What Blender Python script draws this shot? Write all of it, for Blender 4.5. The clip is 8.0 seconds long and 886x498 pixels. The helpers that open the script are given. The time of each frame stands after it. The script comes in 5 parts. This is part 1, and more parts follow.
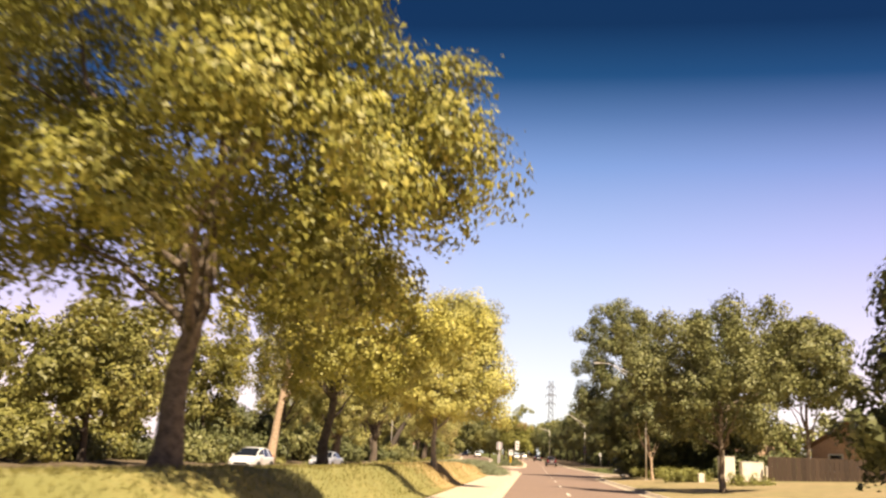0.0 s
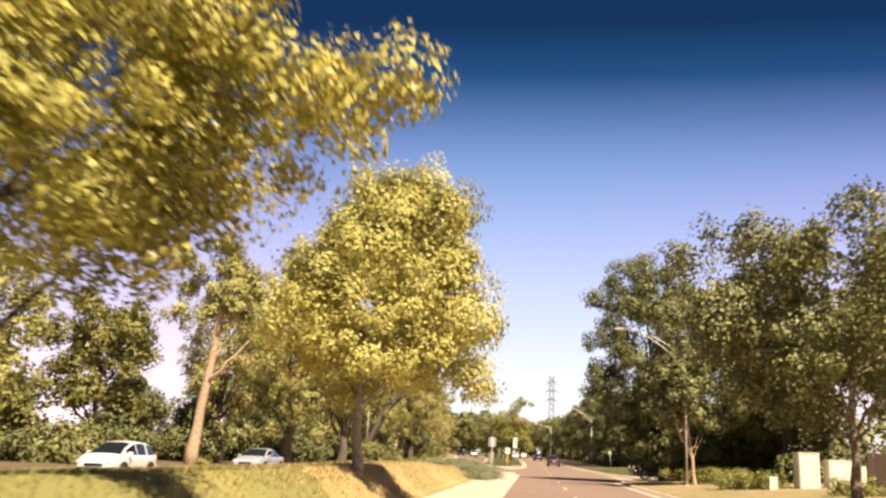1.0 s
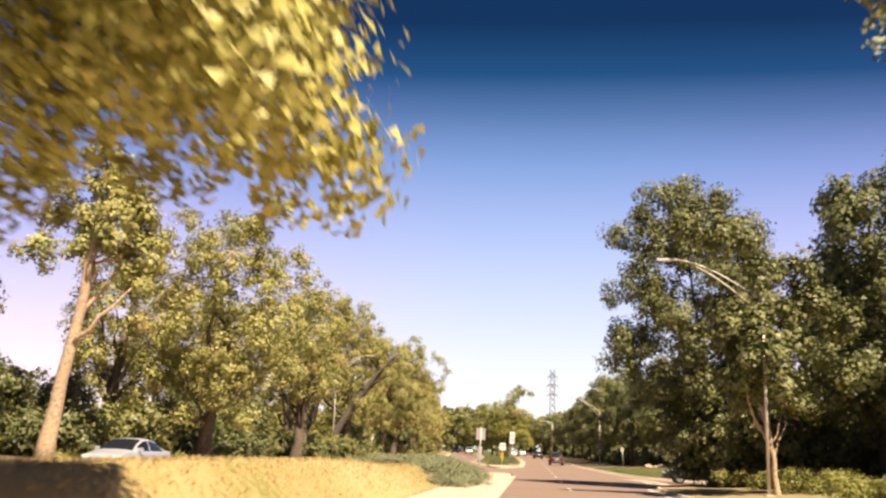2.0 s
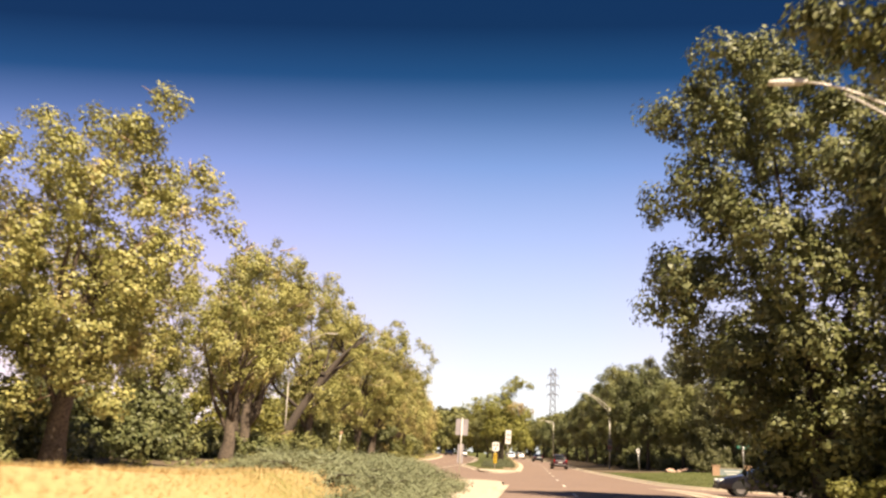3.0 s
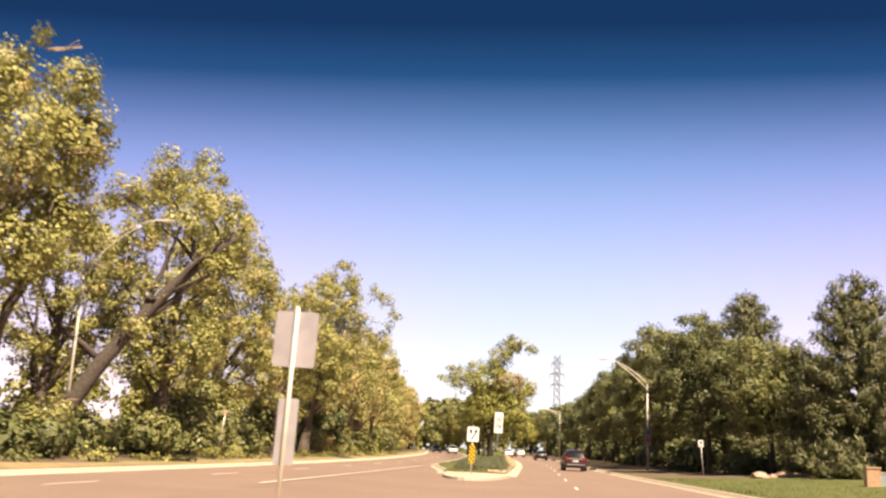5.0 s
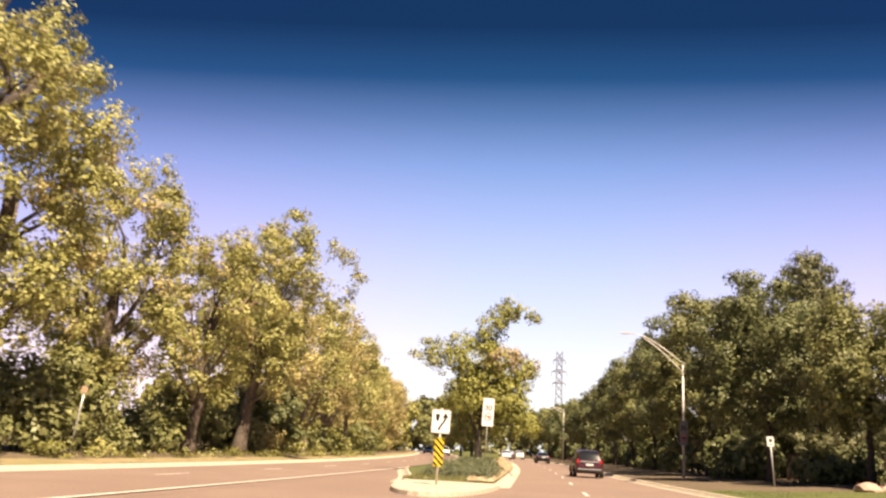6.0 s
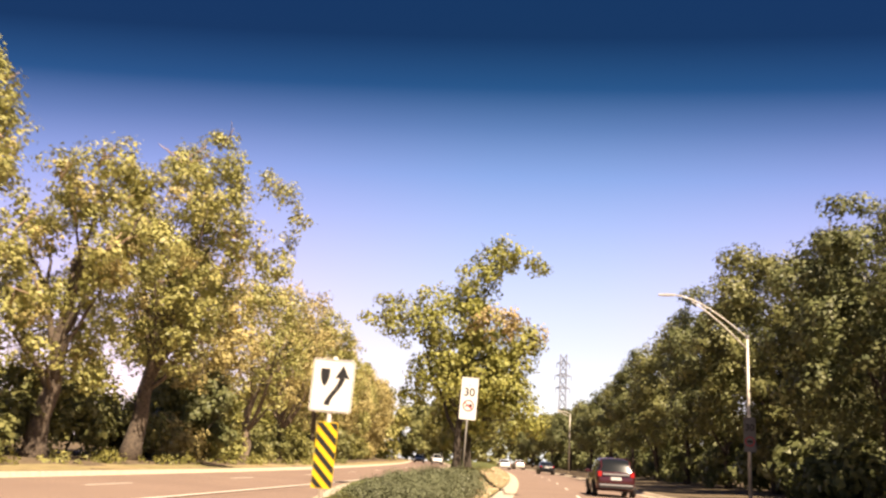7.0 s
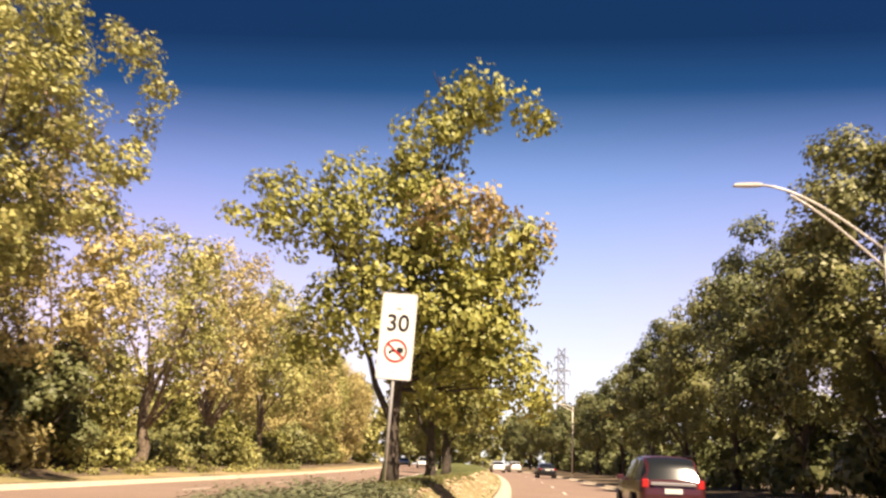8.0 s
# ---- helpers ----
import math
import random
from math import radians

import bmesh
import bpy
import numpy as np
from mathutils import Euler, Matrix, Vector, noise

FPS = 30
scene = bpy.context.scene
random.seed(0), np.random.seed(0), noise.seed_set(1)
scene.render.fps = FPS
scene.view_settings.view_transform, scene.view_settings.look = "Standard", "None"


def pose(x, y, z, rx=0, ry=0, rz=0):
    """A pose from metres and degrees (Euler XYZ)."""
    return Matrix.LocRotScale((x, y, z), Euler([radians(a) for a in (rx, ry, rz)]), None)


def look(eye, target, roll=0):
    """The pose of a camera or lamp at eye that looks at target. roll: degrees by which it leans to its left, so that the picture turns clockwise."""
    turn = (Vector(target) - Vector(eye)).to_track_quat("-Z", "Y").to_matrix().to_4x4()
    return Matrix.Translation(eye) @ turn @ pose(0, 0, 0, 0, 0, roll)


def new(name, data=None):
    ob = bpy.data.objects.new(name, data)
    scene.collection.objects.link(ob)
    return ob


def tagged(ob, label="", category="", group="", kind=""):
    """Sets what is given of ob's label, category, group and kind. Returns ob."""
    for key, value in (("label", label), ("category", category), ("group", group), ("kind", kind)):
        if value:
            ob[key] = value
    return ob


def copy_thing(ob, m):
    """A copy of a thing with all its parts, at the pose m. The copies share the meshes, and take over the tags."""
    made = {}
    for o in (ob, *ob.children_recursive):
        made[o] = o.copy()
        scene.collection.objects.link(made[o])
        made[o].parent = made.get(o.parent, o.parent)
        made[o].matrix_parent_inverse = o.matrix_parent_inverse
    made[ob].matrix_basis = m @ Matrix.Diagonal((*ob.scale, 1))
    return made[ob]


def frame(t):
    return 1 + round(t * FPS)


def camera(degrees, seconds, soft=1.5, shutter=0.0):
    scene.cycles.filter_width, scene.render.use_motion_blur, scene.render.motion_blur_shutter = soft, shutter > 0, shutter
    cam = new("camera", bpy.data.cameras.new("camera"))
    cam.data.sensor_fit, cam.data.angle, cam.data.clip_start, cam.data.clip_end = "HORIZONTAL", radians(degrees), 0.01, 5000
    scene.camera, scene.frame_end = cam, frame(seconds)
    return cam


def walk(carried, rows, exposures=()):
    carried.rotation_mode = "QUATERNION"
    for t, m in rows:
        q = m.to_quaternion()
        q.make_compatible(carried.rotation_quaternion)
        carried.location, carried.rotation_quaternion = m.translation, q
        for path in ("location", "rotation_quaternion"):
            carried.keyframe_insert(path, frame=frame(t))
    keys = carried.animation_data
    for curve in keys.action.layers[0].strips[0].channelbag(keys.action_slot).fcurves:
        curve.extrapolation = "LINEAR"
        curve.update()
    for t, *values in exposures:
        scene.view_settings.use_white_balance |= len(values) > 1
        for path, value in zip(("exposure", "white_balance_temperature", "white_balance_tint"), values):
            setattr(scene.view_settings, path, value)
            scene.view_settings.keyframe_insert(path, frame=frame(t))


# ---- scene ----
cam = camera(51.7, 8.0, soft=2.4, shutter=0.2)
METRES, EYE, TILT, LEAN, TURN = 142.0, 1.5, 12.95, -2.3, 5.45
ROWS = [
    (0.0, 0.0, 0.0, 0.0, -0.0, -0.22, 0.09),
    (0.5, 0.006, 0.0647, -0.0153, -0.04, -0.28, 0.16),
    (1.0, 0.0123, 0.1294, -0.0307, -0.05, -0.23, 0.26),
    (1.5, 0.0186, 0.194, -0.0461, -0.03, -0.42, 0.14),
    (3.0, 0.0363, 0.3766, -0.0899, -0.06, -0.16, -0.05),
    (3.5, 0.0417, 0.4358, -0.1039, -0.04, -0.31, -0.26),
    (4.0, 0.0478, 0.495, -0.118, -0.05, -0.06, -0.04),
    (4.5, 0.0534, 0.5541, -0.1316, -0.02, -0.28, -0.04),
    (6.0, 0.0703, 0.7351, -0.1743, 0.11, -0.14, -0.58),
    (6.5, 0.076, 0.7936, -0.1877, 0.16, 0.39, -0.67),
    (7.0, 0.0813, 0.852, -0.201, 0.26, 0.41, -0.96),
    (7.5, 0.0868, 0.9114, -0.2139, 0.18, 0.44, -0.61),
    (8.0, 0.0926, 0.9695, -0.227, -0.09, 0.58, -0.12),
]
walk(cam, [(t, pose(0, 0, EYE, TILT, LEAN, TURN) @ pose(METRES * x, METRES * y, METRES * z, 90 + pitch, roll, yaw)) for t, x, y, z, yaw, pitch, roll in ROWS], exposures=[(0.0, 1.3, 7150, 12), (3.5, 1.32, 7050, 12), (5.5, 1.42, 7200, 15), (8.0, 1.44, 7200, 16)])

# ---- light ----
SUN_EL, SUN_AZ = 57.0, 145.0          # height over the horizon; compass turn from +y towards +x
sun_dir = Vector((math.sin(radians(SUN_AZ)) * math.cos(radians(SUN_EL)),
                  math.cos(radians(SUN_AZ)) * math.cos(radians(SUN_EL)), math.sin(radians(SUN_EL))))
sun = new("sun", bpy.data.lights.new("sun", "SUN"))
sun.data.energy, sun.data.angle, sun.data.color = 5.0, radians(0.6), (1.0, 0.87, 0.68)
sun.matrix_world = look((0, 0, 60), Vector((0, 0, 60)) - sun_dir)

world = bpy.data.worlds.new("sky")
scene.world = world
world.use_nodes = True
wn, wl = world.node_tree.nodes, world.node_tree.links
wn.clear()
w_out, w_bg = wn.new("ShaderNodeOutputWorld"), wn.new("ShaderNodeBackground")
w_sky, w_tc, w_sep = wn.new("ShaderNodeTexSky"), wn.new("ShaderNodeTexCoord"), wn.new("ShaderNodeSeparateXYZ")
w_ramp, w_mix = wn.new("ShaderNodeValToRGB"), wn.new("ShaderNodeMix")
w_sky.sky_type, w_sky.sun_disc = "NISHITA", False
w_sky.sun_elevation, w_sky.sun_rotation = radians(SUN_EL), radians(SUN_AZ)
w_mix.data_type, w_mix.blend_type = "RGBA", "MIX"
w_mix.inputs[0].default_value = 0.965
# clear sky: pale haze at the horizon, deepening fast to a dark blue
SKY = [(0.0, (0.92, 0.86, 0.87)), (0.06, (0.84, 0.80, 0.88)), (0.135, (0.625, 0.64, 0.89)), (0.23, (0.40, 0.46, 0.81)), (0.325, (0.185, 0.285, 0.61)),
       (0.385, (0.075, 0.150, 0.365)), (0.435, (0.008, 0.058, 0.18)), (0.50, (0.001, 0.022, 0.085)), (1.0, (0.001, 0.020, 0.085))]
while len(w_ramp.color_ramp.elements) < len(SKY):
    w_ramp.color_ramp.elements.new(0.5)
for el, (p, c) in zip(w_ramp.color_ramp.elements, SKY):
    el.position, el.color = p, (*c, 1)
# corner darkening painted into the sky: height over a length flattened across the road
w_flat, w_len, w_div = wn.new("ShaderNodeVectorMath"), wn.new("ShaderNodeVectorMath"), wn.new("ShaderNodeMath")
w_flat.operation, w_len.operation, w_div.operation = "MULTIPLY", "LENGTH", "DIVIDE"
w_flat.inputs[1].default_value = (0.5, 1.0, 0.0)
wl.new(w_tc.outputs["Generated"], w_sep.inputs[0])
wl.new(w_tc.outputs["Generated"], w_flat.inputs[0])
wl.new(w_flat.outputs[0], w_len.inputs[0])
wl.new(w_sep.outputs["Z"], w_div.inputs[0])
wl.new(w_len.outputs["Value"], w_div.inputs[1])
wl.new(w_div.outputs[0], w_ramp.inputs[0])
w_dim = wn.new("ShaderNodeMix")
w_dim.data_type, w_dim.blend_type = "RGBA", "MULTIPLY"
w_dim.inputs[0].default_value = 1.0
wl.new(w_sky.outputs[0], w_dim.inputs[6])
w_dim.inputs[7].default_value = (0.08, 0.08, 0.08, 1)
wl.new(w_dim.outputs[2], w_mix.inputs[6])
# vignette cast in sky colour: clearer blue along the road, warmer violet either side
w_side, w_abs, w_cast, w_tint = wn.new("ShaderNodeMath"), wn.new("ShaderNodeMath"), wn.new("ShaderNodeValToRGB"), wn.new("ShaderNodeMix")
w_side.operation, w_abs.operation = "DIVIDE", "ABSOLUTE"
wl.new(w_sep.outputs["X"], w_side.inputs[0])
wl.new(w_sep.outputs["Y"], w_side.inputs[1])
wl.new(w_side.outputs[0], w_abs.inputs[0])
wl.new(w_abs.outputs[0], w_cast.inputs[0])
w_cast.color_ramp.elements[0].color, w_cast.color_ramp.elements[1].color = (0.875, 0.99, 0.97, 1), (1.04, 0.95, 0.98, 1)
w_cast.color_ramp.elements[0].position, w_cast.color_ramp.elements[1].position = 0.06, 0.42
w_tint.data_type, w_tint.blend_type = "RGBA", "MULTIPLY"
w_tint.inputs[0].default_value = 1.0
wl.new(w_ramp.outputs[0], w_tint.inputs[6])
wl.new(w_cast.outputs[0], w_tint.inputs[7])
wl.new(w_tint.outputs[2], w_mix.inputs[7])
wl.new(w_mix.outputs[2], w_bg.inputs[0])
w_bg.inputs[1].default_value = 0.58
wl.new(w_bg.outputs[0], w_out.inputs[0])


# ---- materials ----
def mat(name, base, rough=0.8, metal=0.0, grain=None, grain_scale=8.0, stain=None, stain_scale=0.6, bump=0.0, bump_scale=40.0,
        translucent=None, island=None, per_object=None, spec=0.5):
    """A node material: base colour broken by a large stain and a fine grain, with relief."""
    m = bpy.data.materials.new(name)
    m.use_nodes = True
    n, l = m.node_tree.nodes, m.node_tree.links
    p = n["Principled BSDF"]
    p.inputs["Roughness"].default_value, p.inputs["Metallic"].default_value = rough, metal
    p.inputs["Specular IOR Level"].default_value = spec
    tc = n.new("ShaderNodeTexCoord")
    rgb = n.new("ShaderNodeRGB")
    rgb.outputs[0].default_value = (*base, 1)
    col = rgb.outputs[0]

    def blend(col, other, fac_socket):
        mx = n.new("ShaderNodeMix")
        mx.data_type = "RGBA"
        l.new(fac_socket, mx.inputs[0])
        l.new(col, mx.inputs[6])
        mx.inputs[7].default_value = (*other, 1)
        return mx.outputs[2]

    def noise_fac(scale, lo, hi, detail=4.0):
        t = n.new("ShaderNodeTexNoise")
        t.inputs["Scale"].default_value, t.inputs["Detail"].default_value = scale, detail
        l.new(tc.outputs["Object"], t.inputs["Vector"])
        r = n.new("ShaderNodeMapRange")
        r.inputs[1].default_value, r.inputs[2].default_value = lo, hi
        l.new(t.outputs[0], r.inputs[0])
        return r.outputs[0]

    if stain:
        col = blend(col, stain, noise_fac(stain_scale, 0.38, 0.68))
    if grain:
        col = blend(col, grain, noise_fac(grain_scale, 0.42, 0.66, 6.0))
    if island:
        g = n.new("ShaderNodeNewGeometry")
        col = blend(col, island, g.outputs["Random Per Island"])
    if per_object:
        o = n.new("ShaderNodeObjectInfo")
        col = blend(col, per_object, o.outputs["Random"])
    l.new(col, p.inputs["Base Color"])
    if bump:
        t = n.new("ShaderNodeTexNoise")
        t.inputs["Scale"].default_value, t.inputs["Detail"].default_value = bump_scale, 5.0
        l.new(tc.outputs["Object"], t.inputs["Vector"])
        b = n.new("ShaderNodeBump")
        b.inputs["Strength"].default_value, b.inputs["Distance"].default_value = bump, 0.02
        l.new(t.outputs[0], b.inputs["Height"])
        l.new(b.outputs[0], p.inputs["Normal"])
    if translucent:
        tr, ms = n.new("ShaderNodeBsdfTranslucent"), n.new("ShaderNodeMixShader")
        l.new(col, tr.inputs["Color"])
        ms.inputs[0].default_value = translucent
        l.new(p.outputs[0], ms.inputs[1])
        l.new(tr.outputs[0], ms.inputs[2])
        l.new(ms.outputs[0], n["Material Output"].inputs["Surface"])
    return m


def leaf_mat(name, a, b, sweep=None, thin=0.2):
    b = tuple(0.25 * p + 0.75 * q for p, q in zip(a, b))
    return mat(name, a, rough=0.5, island=b, stain=sweep, stain_scale=0.35, translucent=thin, spec=0.3)


ASPHALT = mat("asphalt", (0.215, 0.145, 0.112), 0.9, grain=(0.145, 0.10, 0.08), grain_scale=30, stain=(0.255, 0.175, 0.135), stain_scale=0.25, bump=0.5, bump_scale=90)
CONCRETE = mat("concrete", (0.46, 0.385, 0.305), 0.9, grain=(0.37, 0.305, 0.24), grain_scale=6, stain=(0.52, 0.42, 0.29), stain_scale=0.5, bump=0.4, bump_scale=50)
DRY = mat("dry_grass", (0.46, 0.305, 0.14), 0.95, grain=(0.37, 0.265, 0.12), grain_scale=5.0, stain=(0.19, 0.18, 0.048), stain_scale=0.13, bump=1.0, bump_scale=25)
OLIVE_LAWN = mat("half_dry_lawn", (0.27, 0.225, 0.075), 0.95, grain=(0.19, 0.18, 0.055), grain_scale=5.0, stain=(0.13, 0.145, 0.042), stain_scale=0.14, bump=1.0, bump_scale=25)
LAWN = mat("lawn", (0.080, 0.092, 0.020), 0.95, grain=(0.12, 0.118, 0.028), grain_scale=4.0, stain=(0.06, 0.08, 0.02), stain_scale=0.3, bump=1.0, bump_scale=25)
SOIL = mat("verge_soil", (0.30, 0.22, 0.115), 0.95, grain=(0.18, 0.14, 0.065), grain_scale=2.0, stain=(0.20, 0.18, 0.07), stain_scale=0.2, bump=1.0, bump_scale=20)
GROUND = mat("dry_ground", (0.25, 0.20, 0.095), 0.95, grain=(0.17, 0.15, 0.06), grain_scale=1.5, stain=(0.13, 0.135, 0.05), stain_scale=0.045, bump=1.0, bump_scale=20)
# soil with the shade under the trees put into its dark colour
SHADED_SOIL = mat("shaded_soil", (0.12, 0.085, 0.05), 0.95, grain=(0.07, 0.05, 0.03), grain_scale=5.0, stain=(0.16, 0.115, 0.065), stain_scale=0.5, bump=1.0, bump_scale=25)
PAINT = mat("road_paint", (0.72, 0.66, 0.58), 0.8, grain=(0.45, 0.38, 0.32), grain_scale=12)
BARK = mat("bark", (0.20, 0.15, 0.105), 0.95, grain=(0.08, 0.06, 0.045), grain_scale=9, stain=(0.27, 0.21, 0.15), stain_scale=1.2, bump=1.0, bump_scale=14)
BARK_MID = mat("grey_brown_bark", (0.125, 0.095, 0.07), 0.95, grain=(0.06, 0.045, 0.035), grain_scale=9, stain=(0.17, 0.13, 0.095), stain_scale=1.2, bump=1.0, bump_scale=14)
BARK_PALE = mat("pale_bark", (0.46, 0.33, 0.22), 0.95, grain=(0.30, 0.21, 0.14), grain_scale=7, stain=(0.52, 0.40, 0.28), stain_scale=1.0, bump=1.0, bump_scale=12)
BARK_GREY = mat("grey_bark", (0.25, 0.215, 0.175), 0.95, grain=(0.15, 0.125, 0.10), grain_scale=8, stain=(0.33, 0.29, 0.24), stain_scale=1.3, bump=1.0, bump_scale=14)
BARK_DARK = mat("dark_bark", (0.075, 0.058, 0.045), 0.95, grain=(0.04, 0.03, 0.025), grain_scale=9, bump=1.0, bump_scale=14)
L_GOLD = leaf_mat("leaf_gold", (0.57, 0.50, 0.155), (0.27, 0.28, 0.085), (0.43, 0.40, 0.12), 0.19)
L_MELLOW = leaf_mat("leaf_mellow", (0.49, 0.425, 0.10), (0.175, 0.185, 0.045), (0.33, 0.305, 0.07), 0.11)
L_MAPLE = leaf_mat("leaf_maple", (0.37, 0.325, 0.068), (0.08, 0.10, 0.022), (0.21, 0.20, 0.042), 0.14)
L_ISLAND = leaf_mat("leaf_yellow_green", (0.40, 0.37, 0.095), (0.16, 0.185, 0.05), (0.28, 0.275, 0.07), 0.17)
L_OLIVE = leaf_mat("leaf_olive", (0.27, 0.24, 0.065), (0.10, 0.11, 0.03), (0.17, 0.165, 0.045), 0.13)
L_COTTON = leaf_mat("leaf_cottonwood", (0.47, 0.42, 0.15), (0.15, 0.17, 0.05), (0.32, 0.31, 0.10), 0.16)
L_DEEP = leaf_mat("leaf_deep_green", (0.14, 0.15, 0.052), (0.26, 0.245, 0.09), (0.105, 0.115, 0.042), 0.09)
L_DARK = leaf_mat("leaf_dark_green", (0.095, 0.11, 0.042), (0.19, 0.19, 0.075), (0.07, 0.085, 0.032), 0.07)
L_ASH = leaf_mat("leaf_ash", (0.105, 0.12, 0.04), (0.23, 0.22, 0.085), (0.06, 0.075, 0.027), 0.05)
L_PINE = leaf_mat("pine_needles", (0.10, 0.105, 0.045), (0.19, 0.18, 0.08), (0.08, 0.088, 0.04), 0.1)
L_PALE = leaf_mat("leaf_pale_dry", (0.53, 0.43, 0.19), (0.31, 0.27, 0.10), (0.42, 0.35, 0.14))
L_RUST = leaf_mat("leaf_rust", (0.46, 0.33, 0.17), (0.30, 0.26, 0.08))
L_JUNIPER = leaf_mat("juniper_green", (0.235, 0.25, 0.145), (0.15, 0.17, 0.095), (0.26, 0.27, 0.15), 0.14)
L_BED = leaf_mat("bed_grey_green", (0.145, 0.155, 0.085), (0.095, 0.105, 0.055), (0.18, 0.18, 0.10), 0.12)
L_HEDGE = leaf_mat("hedge_green", (0.19, 0.195, 0.05), (0.30, 0.28, 0.085), (0.15, 0.16, 0.045))
STEEL = mat("galvanised_steel", (0.55, 0.53, 0.50), 0.45, 0.6, grain=(0.42, 0.41, 0.40), grain_scale=5)
STEEL_PALE = mat("pale_painted_steel", (0.66, 0.61, 0.54), 0.5, 0.2, grain=(0.55, 0.51, 0.46), grain_scale=4)
# on the lamp pole's plate this grey stands for white in tree shade
STEEL_GREY = mat("dull_grey_sheet", (0.20, 0.195, 0.19), 0.6, 0.1, grain=(0.15, 0.145, 0.14), grain_scale=5)
STEEL_DARK = mat("weathered_steel", (0.10, 0.075, 0.07), 0.6, 0.3, grain=(0.07, 0.055, 0.05), grain_scale=4)
SIGN_WHITE = mat("sign_white", (0.82, 0.80, 0.76), 0.45, grain=(0.74, 0.72, 0.68), grain_scale=4)
SIGN_BACK = mat("sign_back_metal", (0.42, 0.385, 0.41), 0.5, 0.3, grain=(0.36, 0.33, 0.35), grain_scale=3)
BLACK = mat("sign_black", (0.012, 0.012, 0.012), 0.5)
YELLOW = mat("sign_yellow", (0.80, 0.52, 0.015), 0.45, grain=(0.70, 0.45, 0.015), grain_scale=5)
RED = mat("sign_red", (0.55, 0.02, 0.02), 0.45)
GREEN = mat("sign_green", (0.02, 0.17, 0.11), 0.5)


# ---- building helpers ----
def obj(name, verts, faces, material, parent=None, label="", smooth=False):
    me = bpy.data.meshes.new(name)
    me.from_pydata([tuple(v) for v in verts], [], faces)
    me.materials.append(material)
    if smooth:
        me.shade_smooth()
    ob = new(name, me)
    if parent:
        ob.parent = parent
    if label:
        ob["label"] = label
    return ob


def part(name, bm, material, parent, label="", smooth=False):
    me = bpy.data.meshes.new(name)
    bmesh.ops.recalc_face_normals(bm, faces=bm.faces)
    bm.to_mesh(me)
    bm.free()
    me.materials.append(material)
    if smooth:
        me.shade_smooth()
    ob = new(name, me)
    if parent:
        ob.parent = parent
    if label:
        ob["label"] = label
    return ob


def thing(name, m, label, category, group="", kind=""):
    ob = new(name)
    ob.empty_display_size = 0.2
    ob.matrix_basis = m
    return tagged(ob, label, category, group, kind)


def box(size, at=(0, 0, 0), bevel=0.0, rot=None, bm=None):
    bm = bm or bmesh.new()
    m = Matrix.Translation(at)
    if rot:
        m = m @ Euler([radians(a) for a in rot]).to_matrix().to_4x4()
    got = bmesh.ops.create_cube(bm, size=1, matrix=m @ Matrix.Diagonal((*size, 1)))
    if bevel:
        edges = {e for v in got["verts"] for e in v.link_edges}
        bmesh.ops.bevel(bm, geom=list(edges), offset=bevel, segments=2, affect="EDGES", profile=0.6)
    return bm


def rod(r, h, at=(0, 0, 0), r2=None, n=12, rot=None, bm=None):
    """An upright rod whose foot is at the given place."""
    bm = bm or bmesh.new()
    m = Matrix.Translation(at)
    if rot:
        m = m @ Euler([radians(a) for a in rot]).to_matrix().to_4x4()
    bmesh.ops.create_cone(bm, cap_ends=True, segments=n, radius1=r, radius2=r if r2 is None else r2, depth=h, matrix=m @ Matrix.Translation((0, 0, h / 2)))
    return bm


def outline(points, thick, bm=None, y=0.0):
    """A flat plate in the x-z plane with the given outline, facing -y."""
    bm = bm or bmesh.new()
    front = [bm.verts.new((x, y, z)) for x, z in points]
    back = [bm.verts.new((x, y + thick, z)) for x, z in points]
    bm.faces.new(front)
    bm.faces.new(back[::-1])
    k = len(points)
    for i in range(k):
        bm.faces.new((front[i], back[i], back[(i + 1) % k], front[(i + 1) % k]))
    return bm


def rounded(w, h, r, cx=0.0, cz=0.0, n=5):
    pts = []
    for sx, sz, a0 in ((1, 1, 0), (-1, 1, 90), (-1, -1, 180), (1, -1, 270)):
        for i in range(n):
            a = radians(a0 + 90 * i / (n - 1))
            pts.append((cx + sx * (w / 2 - r) + r * math.cos(a), cz + sz * (h / 2 - r) + r * math.sin(a)))
    return pts


def tube_data(path, radii, n=9, wob=0.0, rng=None):
    """Vertices and faces of a tube along a path."""
    verts, faces = [], []
    path = [Vector(p) for p in path]
    side = Vector((1, 0.13, 0))
    for i, p in enumerate(path):
        d = (path[min(i + 1, len(path) - 1)] - path[max(i - 1, 0)]).normalized()
        u = (side - d * side.dot(d)).normalized()
        v = d.cross(u)
        for k in range(n):
            a = 2 * math.pi * k / n
            r = radii[i] * (1 + (rng.uniform(-wob, wob) if rng else 0))
            verts.append(p + (u * math.cos(a) + v * math.sin(a)) * r)
    for i in range(len(path) - 1):
        for k in range(n):
            a, b = i * n + k, i * n + (k + 1) % n
            faces.append((a, b, b + n, a + n))
    faces.append(tuple(range(n))[::-1])
    faces.append(tuple(range((len(path) - 1) * n, len(path) * n)))
    return verts, faces


# ---- lie of the land ----
PROFILE_Y = (-300, -40, 0, 60, 100, 125, 145, 160, 185, 251, 400, 900, 3000)
PROFILE_Z = (0.3, 0.05, 0.0, -0.02, 0.0, 0.08, 0.17, 0.27, 0.47, 1.15, 2.5, 4.0, 4.0)


